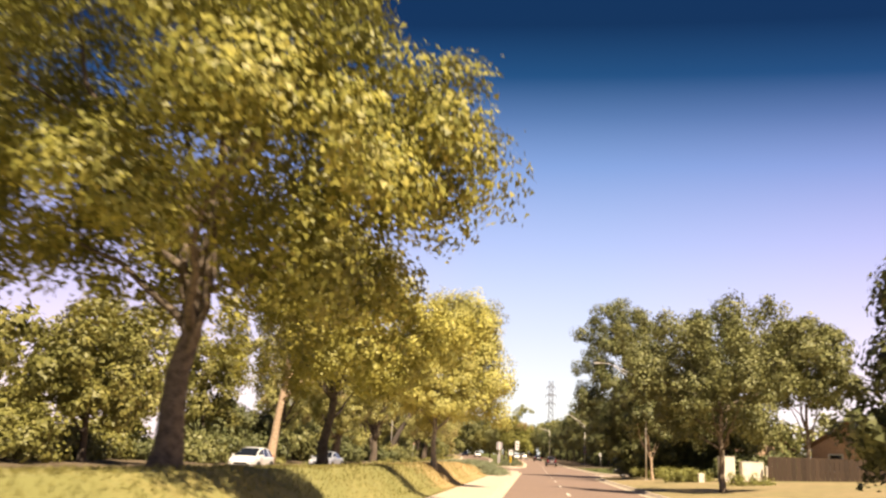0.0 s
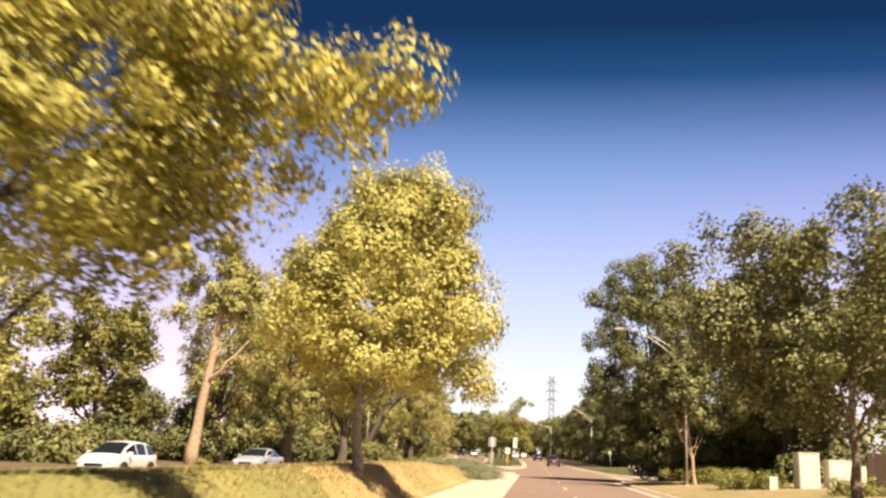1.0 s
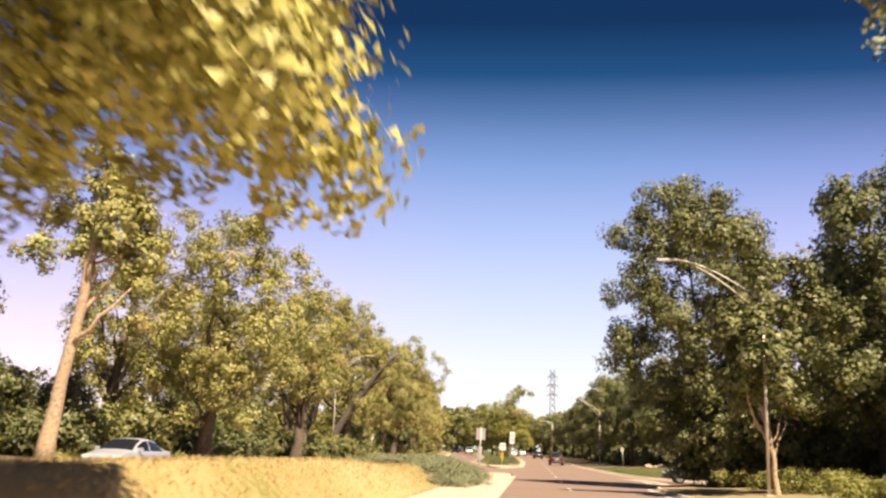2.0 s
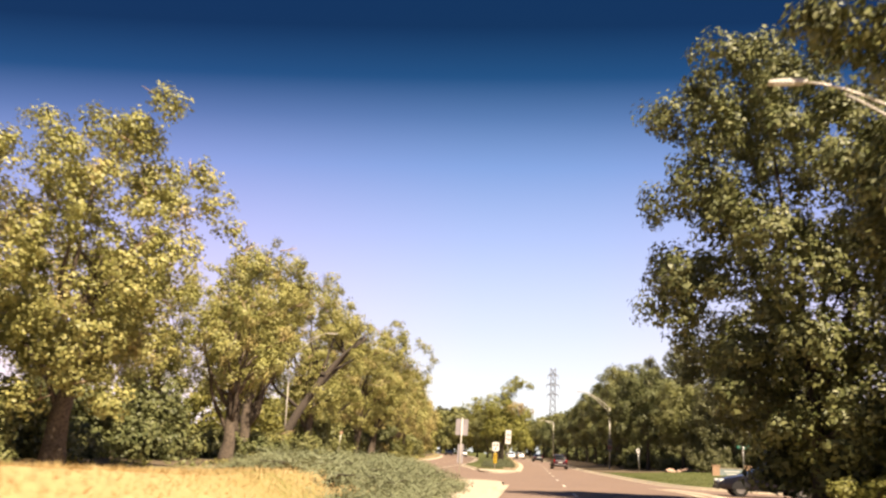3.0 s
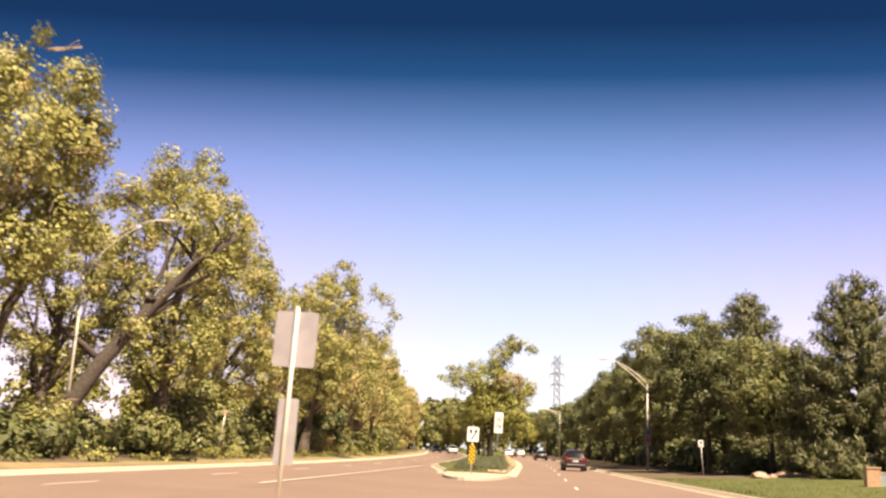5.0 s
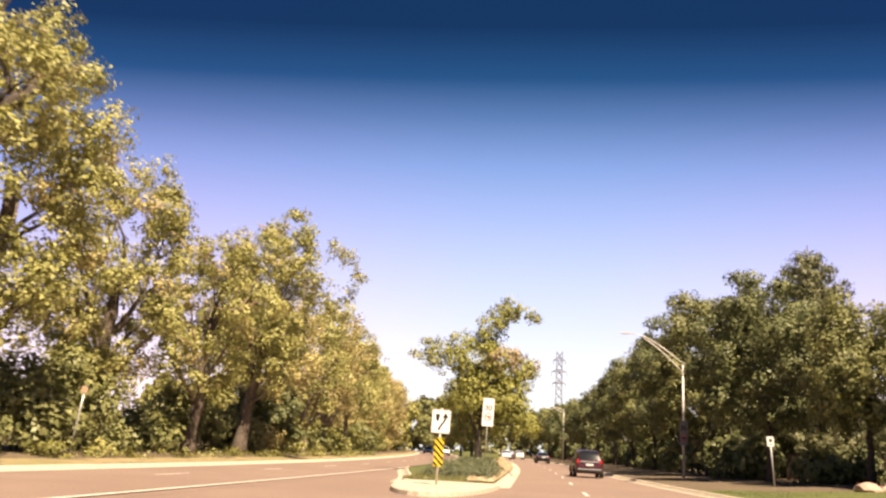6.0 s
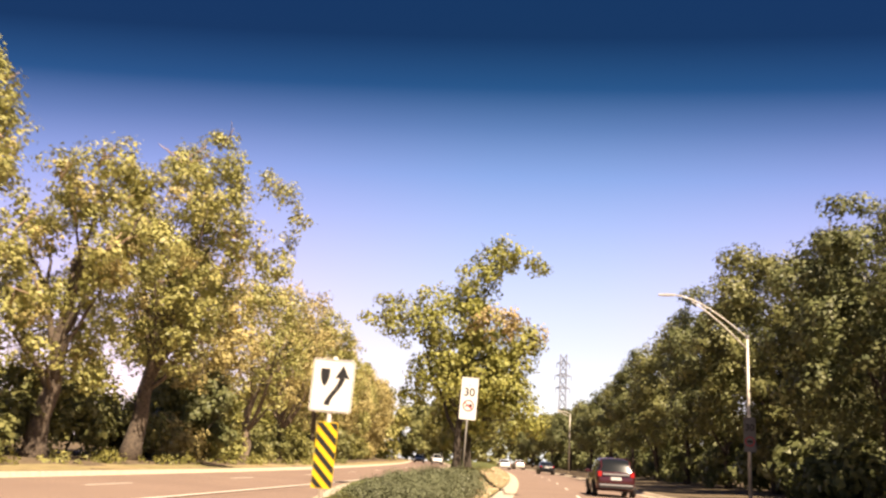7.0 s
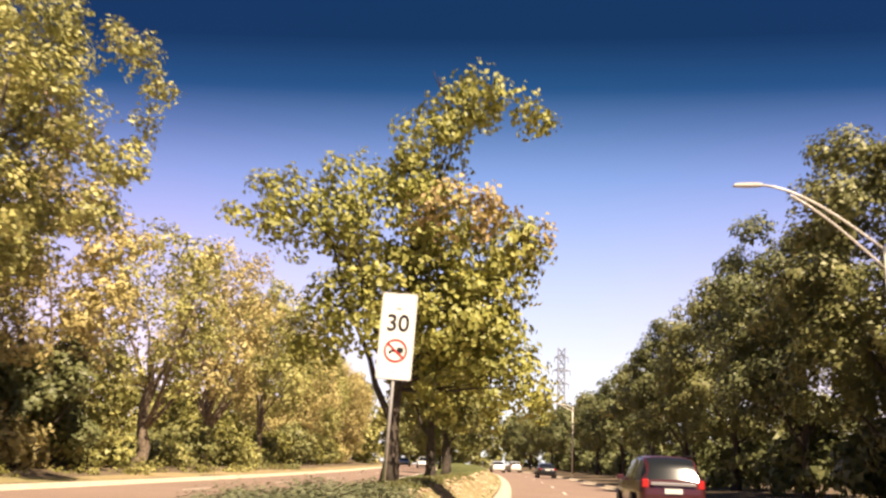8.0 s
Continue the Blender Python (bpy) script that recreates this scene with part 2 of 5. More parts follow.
def road_z(y):
    return float(sum(np.interp(y + d, PROFILE_Y, PROFILE_Z) for d in (-12, -6, 0, 6, 12)) / 5)


def bend(y):
    """How far the road has swung to the left."""
    return -0.00045 * min(max(0.0, y - 165), 130) ** 2 - 0.117 * max(0.0, y - 295)


def opp_in(y):
    """Inner edge of the other carriageway."""
    s = min(1.0, max(0.0, (y - 62) / 48))
    return -13.2 + (3 * s * s - 2 * s ** 3) * 5.1 + bend(y)


def opp_out(y):
    return opp_in(y) - 7.6


def strip(name, ys, cols, material, label="", category="", zoff=0.0, kind="structure"):
    """A sheet made of rows along y; cols(y) gives (x, z over the road) across."""
    verts, faces = [], []
    w = len(cols(ys[0]))
    for y in ys:
        for x, z in cols(y):
            verts.append((x, y, road_z(y) + z + zoff))
    for i in range(len(ys) - 1):
        for k in range(w - 1):
            a = i * w + k
            faces.append((a, a + 1, a + w + 1, a + w))
    ob = obj(name, verts, faces, material, smooth=True)
    return tagged(ob, label, category, "", kind)


def span(a, b, step):
    n = max(1, round((b - a) / step))
    return [a + (b - a) * i / n for i in range(n + 1)]


# ---- ground, roads, medians ----
def sheet_lines(near, far, count):
    out = [near * i / 14 for i in range(15)]
    k = (far / near) ** (1 / count)
    return out + [near * k ** (i + 1) for i in range(count)]


def ground_sheet():
    pos = sheet_lines(40, 3800, 16)
    xs = sorted({-v for v in pos} | set(pos))
    ys = sorted({-v for v in sheet_lines(40, 1500, 8)} | set(span(0, 420, 10)) | {420 * 1.16 ** i for i in range(1, 16)})
    verts, faces = [], []
    for y in ys:
        for x in xs:
            far = max(0.0, abs(x - bend(y)) - 24)
            verts.append((x, y, road_z(y) - 0.16 + 0.012 * min(far, 120)))
    w = len(xs)
    for i in range(len(ys) - 1):
        for k in range(w - 1):
            a = i * w + k
            faces.append((a, a + 1, a + w + 1, a + w))
    return tagged(obj("ground", verts, faces, GROUND, smooth=True), "dry tan soil and sparse grass beyond the roads", "ground", kind="structure")


ground_sheet()
Y_NOSE, Y_ISLAND = 103.5, 133.5
LEFT, LINE, RIGHT = -1.45, 1.6, 5.6


FLARE_Y = (104.0, 104.6, 105.2, 106.2, 107.6, 109.5, 112, 116, 122, 130, 138, 146, 154, 162, 172)
FLARE_X = (10.4, 8.6, 6.9, 5.3, 4.2, 3.3, 2.7, 2.3, 1.9, 1.65, 1.4, 1.0, 0.6, 0.3, 0.0)


def kerb_right(y):
    """Right edge of the carriageway, rounding into the side street."""
    if y < 96:
        flare = 2.6 * math.exp((min(y, 91) - 91) / 3.5)
    else:
        flare = float(np.interp(y, FLARE_Y, FLARE_X))
    return RIGHT + flare + bend(y)


strip("road", span(-60, 84, 4) + span(86, 124, 1) + span(128, 700, 4), lambda y: [(LEFT + bend(y) - 0.02, 0.0), (LINE + bend(y), 0.03), (kerb_right(y) + 0.02, 0.0)], ASPHALT, "worn pinkish grey asphalt carriageway with two lanes", "road")
strip("road_opposite", span(-60, 700, 4), lambda y: [(opp_out(y) - 0.02, 0.0), ((opp_in(y) + opp_out(y)) / 2, 0.03), (opp_in(y) + 0.02, 0.0)], ASPHALT, "worn asphalt carriageway for the other direction", "road")
strip("road_crossing", span(Y_NOSE - 4, 170, 3), lambda y: [(opp_in(y) + 0.02, -0.004), (LEFT + bend(y) - 0.02, -0.004)], ASPHALT, "open asphalt gap between the two medians", "road")
strip("side_street", span(91, 104.6, 1.7), lambda y: [(kerb_right(y) - 0.4, -0.006), (14, 0.08), (24, 0.14), (60, 0.38), (160, 1.38), (400, 1.42)], ASPHALT, "asphalt side street joining the road", "road")


def pan_cols(y):
    x = 6.0 + 0.9 * math.sin((y - 90) / 16 * math.pi)
    return [(x, 0.034), (x + 0.7, 0.012), (x + 1.4, 0.034)]


strip("valley_pan", span(90, 106, 1), pan_cols, CONCRETE, "pale concrete drainage pan across the side street mouth", "gutter")


def mark(y0, y1, x0, w=0.12):
    strip("lane_marking", span(y0, y1, 3), lambda y: [(x0(y) - w / 2, 0.036), (x0(y) + w / 2, 0.036)], PAINT, "worn white painted lane line", "road marking")


for k in range(30):
    mark(-20 + 12.2 * k, -17 + 12.2 * k, lambda y: LINE + bend(y))
    mark(-22 + 12.2 * k, -19 + 12.2 * k, lambda y: opp_in(y) - 4.0)
mark(119, 240, lambda y: opp_in(y) - 0.55, 0.15)


def kerb_line(name, ys, xf, side):
    """A concrete kerb with its gutter: side +1 when the verge lies to the right."""
    def cols(y):
        x = xf(y)
        c = [(x - side * 0.42, 0.012), (x, 0.006), (x + side * 0.03, 0.13), (x + side * 0.06, 0.15), (x + side * 0.18, 0.15), (x + side * 0.19, 0.02)]
        return c if side > 0 else c[::-1]
    strip(name, ys, cols, CONCRETE, "pale sunlit concrete kerb and gutter", "kerb")


kerb_line("kerb_1", span(-60, 78, 3) + span(80, 91, 0.8), kerb_right, 1)
kerb_line("kerb_2", span(104.6, 124, 0.6) + span(126, 700, 3), kerb_right, 1)
for kn, ky, kx in (("kerb_7", 91.1, 8.3), ("kerb_8", 104.5, 14.4)):
    bm = bmesh.new()
    bmesh.ops.create_cube(bm, size=1, matrix=Matrix.Translation((kx + 12, ky, 0.16 + road_z(ky))) @ Euler((0, radians(-0.75), 0)).to_matrix().to_4x4() @ Matrix.Diagonal((24, 0.18, 0.3, 1)))
    tagged(part(kn, bm, CONCRETE, None), "pale concrete kerb of the side street", "kerb", kind="structure")
kerb_line("kerb_3", span(-60, 700, 4), opp_out, -1)
kerb_line("kerb_4", span(-60, Y_NOSE - 8, 4), opp_in, 1)


def hump(u):
    u = min(1.0, max(0.0, u))
    return 3 * u * u - 2 * u ** 3


def median_height(x, y):
    """Height of the first median over the road."""
    a, b = LEFT + bend(y), opp_in(y)
    ridge = a - 3.4
    rise = hump((a - 1.95 - x) / 1.45) if x > ridge else max(0.0, (x - b) / (ridge - b)) ** 0.45
    end = hump((99.5 - y) / 10)
    top = 0.96 + 0.08 * hump((26 - y) / 16) - 0.24 * hump((y - 60) / 10) + 0.04 * noise.noise((x * 0.3, y * 0.12, 0))
    return 0.15 + (0.10 + (top - 0.10) * end) * rise + 0.03 * noise.noise((x * 1.1, y * 0.9, 3))


MOW = 1.95


def median_cols(y, n=22):
    a, b = LEFT + bend(y) - MOW, opp_in(y) + 0.18
    close = hump((Y_NOSE - y) / 5)
    b = a + (b - a) * (0.25 + 0.75 * close)
    return [(b + (a - b) * i / n, median_height(b + (a - b) * i / n, y)) for i in range(n + 1)]


strip("median_lawn", span(-60, 37.5, 1.5), median_cols, OLIVE_LAWN, "half-dry olive lawn berm under the maples", "grass")
strip("median_grass", span(37.5, Y_NOSE - 2, 1.5), median_cols, DRY, "sun-bleached dry grass berm between the carriageways", "grass")


def apron_cols(y):
    a = LEFT + bend(y)
    return [(a - MOW - 0.02, 0.17), (a - 1.0, 0.16), (a - 0.16, 0.15), (a - 0.05, 0.14), (a, 0.006), (a + 0.35, 0.036)]


strip("mow_strip", span(-60, Y_NOSE - 2, 2), apron_cols, CONCRETE, "pale concrete strip and kerb along the median", "kerb")


def nose(name, y0, y1, x0, x1, label):
    """The rounded concrete end of a median."""
    pts = []
    for i in range(17):
        a = math.pi * i / 16
        pts.append(((x0 + x1) / 2 + (x1 - x0) / 2 * math.cos(a), y0 + (y1 - y0) * math.sin(a)))
    bm = bmesh.new()
    top = [bm.verts.new((x, y, road_z(y) + 0.15)) for x, y in pts]
    mid = [bm.verts.new((x + (0.05 if x > (x0 + x1) / 2 else -0.05), y + 0.05 * (1 if y1 > y0 else -1), road_z(y) + 0.12)) for x, y in pts]
    low = [bm.verts.new((x + (0.08 if x > (x0 + x1) / 2 else -0.08), y + 0.08 * (1 if y1 > y0 else -1), road_z(y) - 0.02)) for x, y in pts]
    bm.faces.new(top)
    for i in range(16):
        bm.faces.new((top[i], top[i + 1], mid[i + 1], mid[i]))
        bm.faces.new((mid[i], mid[i + 1], low[i + 1], low[i]))
    return tagged(part(name, bm, CONCRETE, None), label, "kerb", kind="structure")


nose("median_nose", Y_NOSE - 2.05, Y_NOSE + 0.7, -4.4, LEFT, "pale concrete nose at the end of the median")
nose("island_nose", Y_ISLAND + 9.0, Y_ISLAND - 0.6, -4.85, LEFT, "broad pale concrete nose of the traffic island")


def island_in(y):
    """Left edge of the island, which leaves room for a turning bay at its nose."""
    return opp_in(y) + 3.1 * (1 - hump((y - 140) / 30))


def island_height(x, y):
    a, b = LEFT + bend(y), island_in(y)
    ridge = a - 1.5
    rise = hump((a - 0.2 - x) / 1.3) if x > ridge else max(0.0, (x - b) / (ridge - b)) ** 1.1
    return 0.16 + (0.10 + 0.61 * hump((y - 145) / 15)) * rise * hump((y - 141.5) / 6) + 0.03 * noise.noise((x, y, 7))


strip("island_grass", span(Y_ISLAND + 8.8, 600, 1.8),
      lambda y: [(island_in(y) + 0.18 + (LEFT + bend(y) - 0.36 - island_in(y)) * i / 14, island_height(island_in(y) + 0.18 + (LEFT + bend(y) - 0.36 - island_in(y)) * i / 14, y)) for i in range(15)],
      LAWN, "green and brown grass on the planted traffic island", "grass")
kerb_line("kerb_5", span(Y_ISLAND + 9.0, 700, 4), lambda y: island_in(y) if y < 168 else opp_in(y), 1)
kerb_line("kerb_6", span(Y_ISLAND + 9.0, 600, 4), lambda y: LEFT + bend(y) + 0.02, -1)


def island_bed(y):
    a = LEFT + bend(y)
    w = 0.95 + 0.25 * noise.noise((0, y * 0.35, 4))
    return [(a - 0.16 - w * k / 5, island_height(a - 0.16 - w * k / 5, y) + 0.035) for k in (5, 4, 3, 2, 1, 0)]


strip("island_bed", span(Y_ISLAND + 9.1, 230, 0.6), island_bed, SOIL, "pale tan soil and stone bed along the island kerb", "ground")


def verge_right(y):
    k = kerb_right(y) + 0.19
    return [(k + d, 0.15 + z + 0.05 * noise.noise((d, y * 0.3, 1))) for d, z in ((0, 0), (0.6, 0.03), (1.6, 0.06), (3, 0.12), (6, 0.3), (10, 0.5), (16, 0.75), (24, 1.0), (30, -0.6))]


strip("verge_lawn", span(104.6, 124, 0.6) + span(126, 148, 2), verge_right, LAWN, "mown green lawn beside the kerb", "grass")
strip("verge_shade", span(148, 600, 3), verge_right, SHADED_SOIL, "soil coloured dark for the shade under roadside trees", "ground")
strip("verge_beds", span(-60, 78, 2) + span(80, 91, 0.8), verge_right, SOIL, "tan bark and soil beds beside the kerb", "ground")


def verge_left(y):
    k = opp_out(y) - 0.19
    return [(k - d, 0.15 + z + 0.05 * noise.noise((d, y * 0.3, 5))) for d, z in ((32, -0.7), (26, 0.8), (16, 0.6), (9, 0.4), (5, 0.28), (2.6, 0.15), (1.2, 0.05), (0, 0))]


strip("verge_left", span(-60, 600, 3), verge_left, SHADED_SOIL, "soil coloured dark for the shade under the cottonwoods", "ground")
strip("verge_edge", span(-60, 600, 3), lambda y: [(opp_out(y) - 0.19 - d, 0.156 + z + 0.05 * noise.noise((d, y * 0.3, 5))) for d, z in ((1.9 + 0.7 * noise.noise((0, y * 0.21, 9)), 0.095), (1.2, 0.05), (0.1, 0.0))], SOIL, "thin strip of bare tan soil behind the kerb", "ground")


# ---- trees ----
def soup(name, v, material):
    """A mesh of separate triangles, n x 3 x 3."""
    n = len(v)
    me = bpy.data.meshes.new(name)
    me.vertices.add(3 * n)
    me.vertices.foreach_set("co", v.reshape(-1))
    me.loops.add(3 * n)
    me.loops.foreach_set("vertex_index", np.arange(3 * n, dtype=np.int32))
    me.polygons.add(n)
    me.polygons.foreach_set("loop_start", (np.arange(n) * 3).astype(np.int32))
    me.polygons.foreach_set("loop_total", np.full(n, 3, np.int32))
    me.update()
    me.materials.append(material)
    return me


def leaf_mesh(name, centres, outward, size, rng, material, slender=0.7, flat=0.2, along=None, simple=False):
    """One mesh of many small leaves, folded along the rib or, for those far off, plain."""
    n = len(centres)
    nrm = outward * 1.0 + rng.normal(0, 0.36, (n, 3)) + np.array((0, 0, flat))
    nrm /= np.linalg.norm(nrm, axis=1)[:, None] + 1e-9
    t = rng.normal(0, 1, (n, 3)) + np.array((0, 0, -0.5)) if along is None else along + rng.normal(0, 0.38, (n, 3))
    t -= nrm * (t * nrm).sum(1)[:, None]
    t /= np.linalg.norm(t, axis=1)[:, None] + 1e-9
    s = np.cross(nrm, t)
    ln = size * rng.uniform(0.6, 1.35, n)[:, None]
    wd = ln * slender * rng.uniform(0.8, 1.2, n)[:, None]
    if simple:
        v = np.empty((n, 3, 3))
        v[:, 0] = centres - t * ln * 0.45 - s * wd * 0.55
        v[:, 1] = centres - t * ln * 0.25 + s * wd * 0.65
        v[:, 2] = centres + t * ln * 0.6
        return soup(name, v, material)
    fold = nrm * wd * 0.18
    v = np.empty((n, 4, 3))
    v[:, 0] = centres - t * ln * 0.5
    v[:, 1] = centres + s * wd * 0.5 + fold - t * ln * 0.05
    v[:, 2] = centres + t * ln * 0.5 - nrm * ln * 0.12
    v[:, 3] = centres - s * wd * 0.5 + fold - t * ln * 0.05
    base = np.arange(n)[:, None] * 4
    idx = np.concatenate([base + np.array((0, 1, 2)), base + np.array((0, 2, 3))], 1).reshape(-1)
    me = bpy.data.meshes.new(name)
    me.vertices.add(4 * n)
    me.vertices.foreach_set("co", v.reshape(-1))
    me.loops.add(6 * n)
    me.loops.foreach_set("vertex_index", idx.astype(np.int32))
    me.polygons.add(2 * n)
    me.polygons.foreach_set("loop_start", (np.arange(2 * n) * 3).astype(np.int32))
    me.polygons.foreach_set("loop_total", np.full(2 * n, 3, np.int32))
    me.update()
    me.materials.append(material)
    return me


def clumps(lobes, per_m2, rng, clump=0.5, inner=0.5, squash=0.85, gap=-0.33):
    """Leaf places in domed knots over rounded lobes (x, y, z, r): each knot has a lit back and a shaded belly, with gaps between the knots."""
    cs, outs = [], []
    for x, y, z, r in lobes:
        k = max(5, int(4.2 * (r / clump) ** 2))
        d = rng.normal(0, 1, (k, 3))
        d /= np.linalg.norm(d, axis=1)[:, None]
        d[:, 2] = np.where(d[:, 2] < -0.75, -d[:, 2], d[:, 2])
        rad = r * rng.uniform(inner, 1.1, k)
        kc = np.array((x, y, z)) + d * rad[:, None] * np.array((1, 1, squash))
        cr = clump * rng.uniform(0.5, 1.3, k)
        for c, rr, dd in zip(kc, cr, d):
            if noise.noise(Vector(c) * 0.9 + Vector((7.3, 1.9, x))) < gap:
                continue
            m = max(5, int(per_m2 * rr * rr * 15))
            e = rng.normal(0, 1, (m, 3))
            e /= np.linalg.norm(e, axis=1)[:, None]
            reach = rng.uniform(0.35, 1.0, m) ** 0.7
            reach += (rng.random(m) < 0.06) * rng.uniform(0.1, 0.4, m)
            cs.append(c + e * (rr * reach)[:, None] * rng.uniform(0.7, 1.35, 3))
            outs.append(e * 0.65 + dd * 0.75)
    return np.concatenate(cs), np.concatenate(outs)


def crown_lobes(h0, h1, rx, n, rng, ry=None, shape="round", lean=(0.0, 0.0), k=0.34):
    """Rounded masses that make up a crown between the heights h0 and h1."""
    ry = ry or rx
    out = []
    for i in range(n):
        u = (i + 0.5) / n
        if shape == "cone":
            prof = 1.0 - 0.85 * u
        elif shape == "vase":
            prof = math.sin(math.pi * (0.30 + 0.62 * u)) ** 0.8
        else:
            prof = math.sin(math.pi * (0.14 + 0.76 * u)) ** 0.7
        a = i * 2.39996 + rng.uniform(-0.4, 0.4)
        q = prof * math.sqrt(rng.uniform(0.25, 1.0))
        r = k * rx * rng.uniform(0.7, 1.2) * (0.65 + 0.35 * prof)
        out.append((lean[0] * u + math.cos(a) * q * (rx - 0.6 * r), lean[1] * u + math.sin(a) * q * (ry - 0.6 * r), h0 + 0.5 * r + (h1 - h0 - 1.4 * r) * u, r))
    return out


def shaped_lobes(levels, n, size, seed, depth=0.85):
    """Rounded masses that fill a crown whose outline is given by levels (height, left edge, right edge)."""
    rng, out = random.Random(seed), []
    hs, lo, hi = zip(*levels)
    for i in range(n):
        z = hs[0] + (hs[-1] - hs[0]) * (i + 0.5) / n
        a, b = float(np.interp(z, hs, lo)), float(np.interp(z, hs, hi))
        r = size * rng.uniform(0.75, 1.2)
        half = max(0.05, (b - a) / 2 - r - 0.3)
        t, q = i * 2.39996 + rng.uniform(-0.4, 0.4), math.sqrt(rng.uniform(0.3, 1.0))
        out.append(((a + b) / 2 + math.cos(t) * q * half, math.sin(t) * q * half * depth, z, r))
    return out


def limb_path(a, b, rng, sag=0.25, n=6):
    a, b = Vector(a), Vector(b)
    out, d = [], (b - a).length
    bow = Vector((rng.uniform(-1, 1), rng.uniform(-1, 1), rng.uniform(-0.2, 0.8))) * d * 0.09
    for i in range(n + 1):
        u = i / n
        p = a.lerp(b, u) + bow * math.sin(math.pi * u) + Vector((0, 0, sag * d * (u * u - u) * 0.5))
        if 0 < i < n:
            p += Vector((rng.uniform(-1, 1), rng.uniform(-1, 1), rng.uniform(-1, 1))) * d * 0.025
        out.append(p)
    return out


def tree(at, lobes, trunk_r, trunk_top, leaf, bark, label, seed, size=0.2, per=22.0, clump=0.5, limbs=9, group="", lean=(0, 0),
         category="tree", extra=(), bare=0, bare_r=0.035, twig=None, name="tree", fork=0.45, inner=0.5, simple=False, spine=None, squash=0.85, gap=-0.33):
    """A tree: flared trunk, limbs that reach into the crown, and a crown of small leaves. Lobes are relative to the foot."""
    rng, rnd = np.random.default_rng(seed), random.Random(seed)
    top = thing(name, pose(*at), label, category, group)
    tp = Vector((lean[0], lean[1], trunk_top))
    path, radii = [], []
    for i in range(9):
        u = i / 8
        p = Vector((tp.x * u ** 1.3, tp.y * u ** 1.3, -0.25 + (trunk_top + 0.25) * u))
        p += Vector((rnd.uniform(-1, 1), rnd.uniform(-1, 1), 0)) * trunk_r * 0.35 * (0 if i == 0 else 1)
        p = Vector(spine[i]) if spine else p
        path.append(p)
        radii.append(trunk_r * (1 + 0.75 * math.exp(-u * 9)) * (1 - 0.45 * u))
    v, f = tube_data(path, radii, 11, 0.07, rnd)
    obj("trunk", v, f, bark, top, smooth=True)
    order = sorted(lobes, key=lambda l: -l[3])[:limbs]
    for x, y, z, r in order:
        s = min(1.0, max(fork, rnd.uniform(fork, 1.0)))
        i = int(s * 8)
        if path[i].z > z - 0.3:
            i = max(3, int(8 * fork))
        p = limb_path(path[i], (x, y, z), rnd)
        r0 = radii[i] * rnd.uniform(0.42, 0.62)
        v, f = tube_data(p, [r0 * (1 - 0.8 * k / 6) for k in range(7)], 7, 0.06, rnd)
        obj("limb", v, f, bark, top, smooth=True)
    for k in range(bare):
        x, y, z, r = rnd.choice(lobes)
        tip = Vector((x, y, z)) + Vector((rnd.uniform(-1, 1), rnd.uniform(-1, 1), rnd.uniform(0.1, 0.9))).normalized() * r * rnd.uniform(1.0, 1.35)
        p = limb_path((x, y, z), tip, rnd, n=4)
        v, f = tube_data(p, [bare_r * (1 - 0.7 * j / 4) for j in range(5)], 5)
        w, g = tube_data(limb_path(p[2], p[2] + (tip - Vector((x, y, z))) * 0.45 + Vector((rnd.uniform(-1, 1), rnd.uniform(-1, 1), rnd.uniform(-0.3, 0.8))) * r * 0.5, rnd, n=3), [bare_r * 0.55 * (1 - 0.7 * j / 3) for j in range(4)], 5)
        obj("bare_branch", v + w, f + [tuple(i + len(v) for i in q) for q in g], twig or bark, top, smooth=True)
    c, o = clumps(lobes, per, rng, clump, inner, squash, gap)
    cr = new("crown", leaf_mesh("crown", c, o, size, rng, leaf, simple=simple))
    cr.parent = top
    for k, (more, lf, lab) in enumerate(extra):
        c, o = clumps(more, per, rng, clump)
        e = new("crown", leaf_mesh("crown", c, o, size, rng, lf, simple=simple))
        e.parent = top
        e["label"] = lab
    return top


def on(x, y, h=0.15):
    """A foot on the land: x, y and its height."""
    if opp_in(y) < x < LEFT + bend(y):
        h = median_height(x, y) if y < Y_NOSE else island_height(x, y)
    return (x, y, road_z(y) + h - 0.03)


def lobes_of(seed, *a, **k):
    return crown_lobes(*a, rng=random.Random(seed), **k)


# maples on the first median
g1 = "golden trees on the median"
tree(on(-5.3, 13), lobes_of(11, 2.3, 9.8, 4.5, n=28, k=0.31) + [(3.9, 0.4, 4.6, 1.0), (3.6, 0.8, 5.6, 1.0), (2.9, -0.6, 3.9, 1.0), (3.2, 1.5, 4.9, 1.1), (-2.6, -1.0, 3.0, 1.2), (2.9, 1.2, 2.9, 0.7), (2.2, 1.7, 2.5, 0.9)], 0.19, 4.2, L_MAPLE, BARK_MID,
     "large maple turning gold over a leaning trunk", 11, size=0.1, per=44, clump=0.5, inner=0.55, limbs=12, group=g1, lean=(0.45, 0.3), simple=True)
SECOND = [(2.6, -3.8, 3.2), (3.3, -4.3, 4.1), (4.0, -4.3, 5.4), (4.7, -4.0, 4.4), (5.8, -3.4, 3.5), (6.8, -2.2, 1.9)]
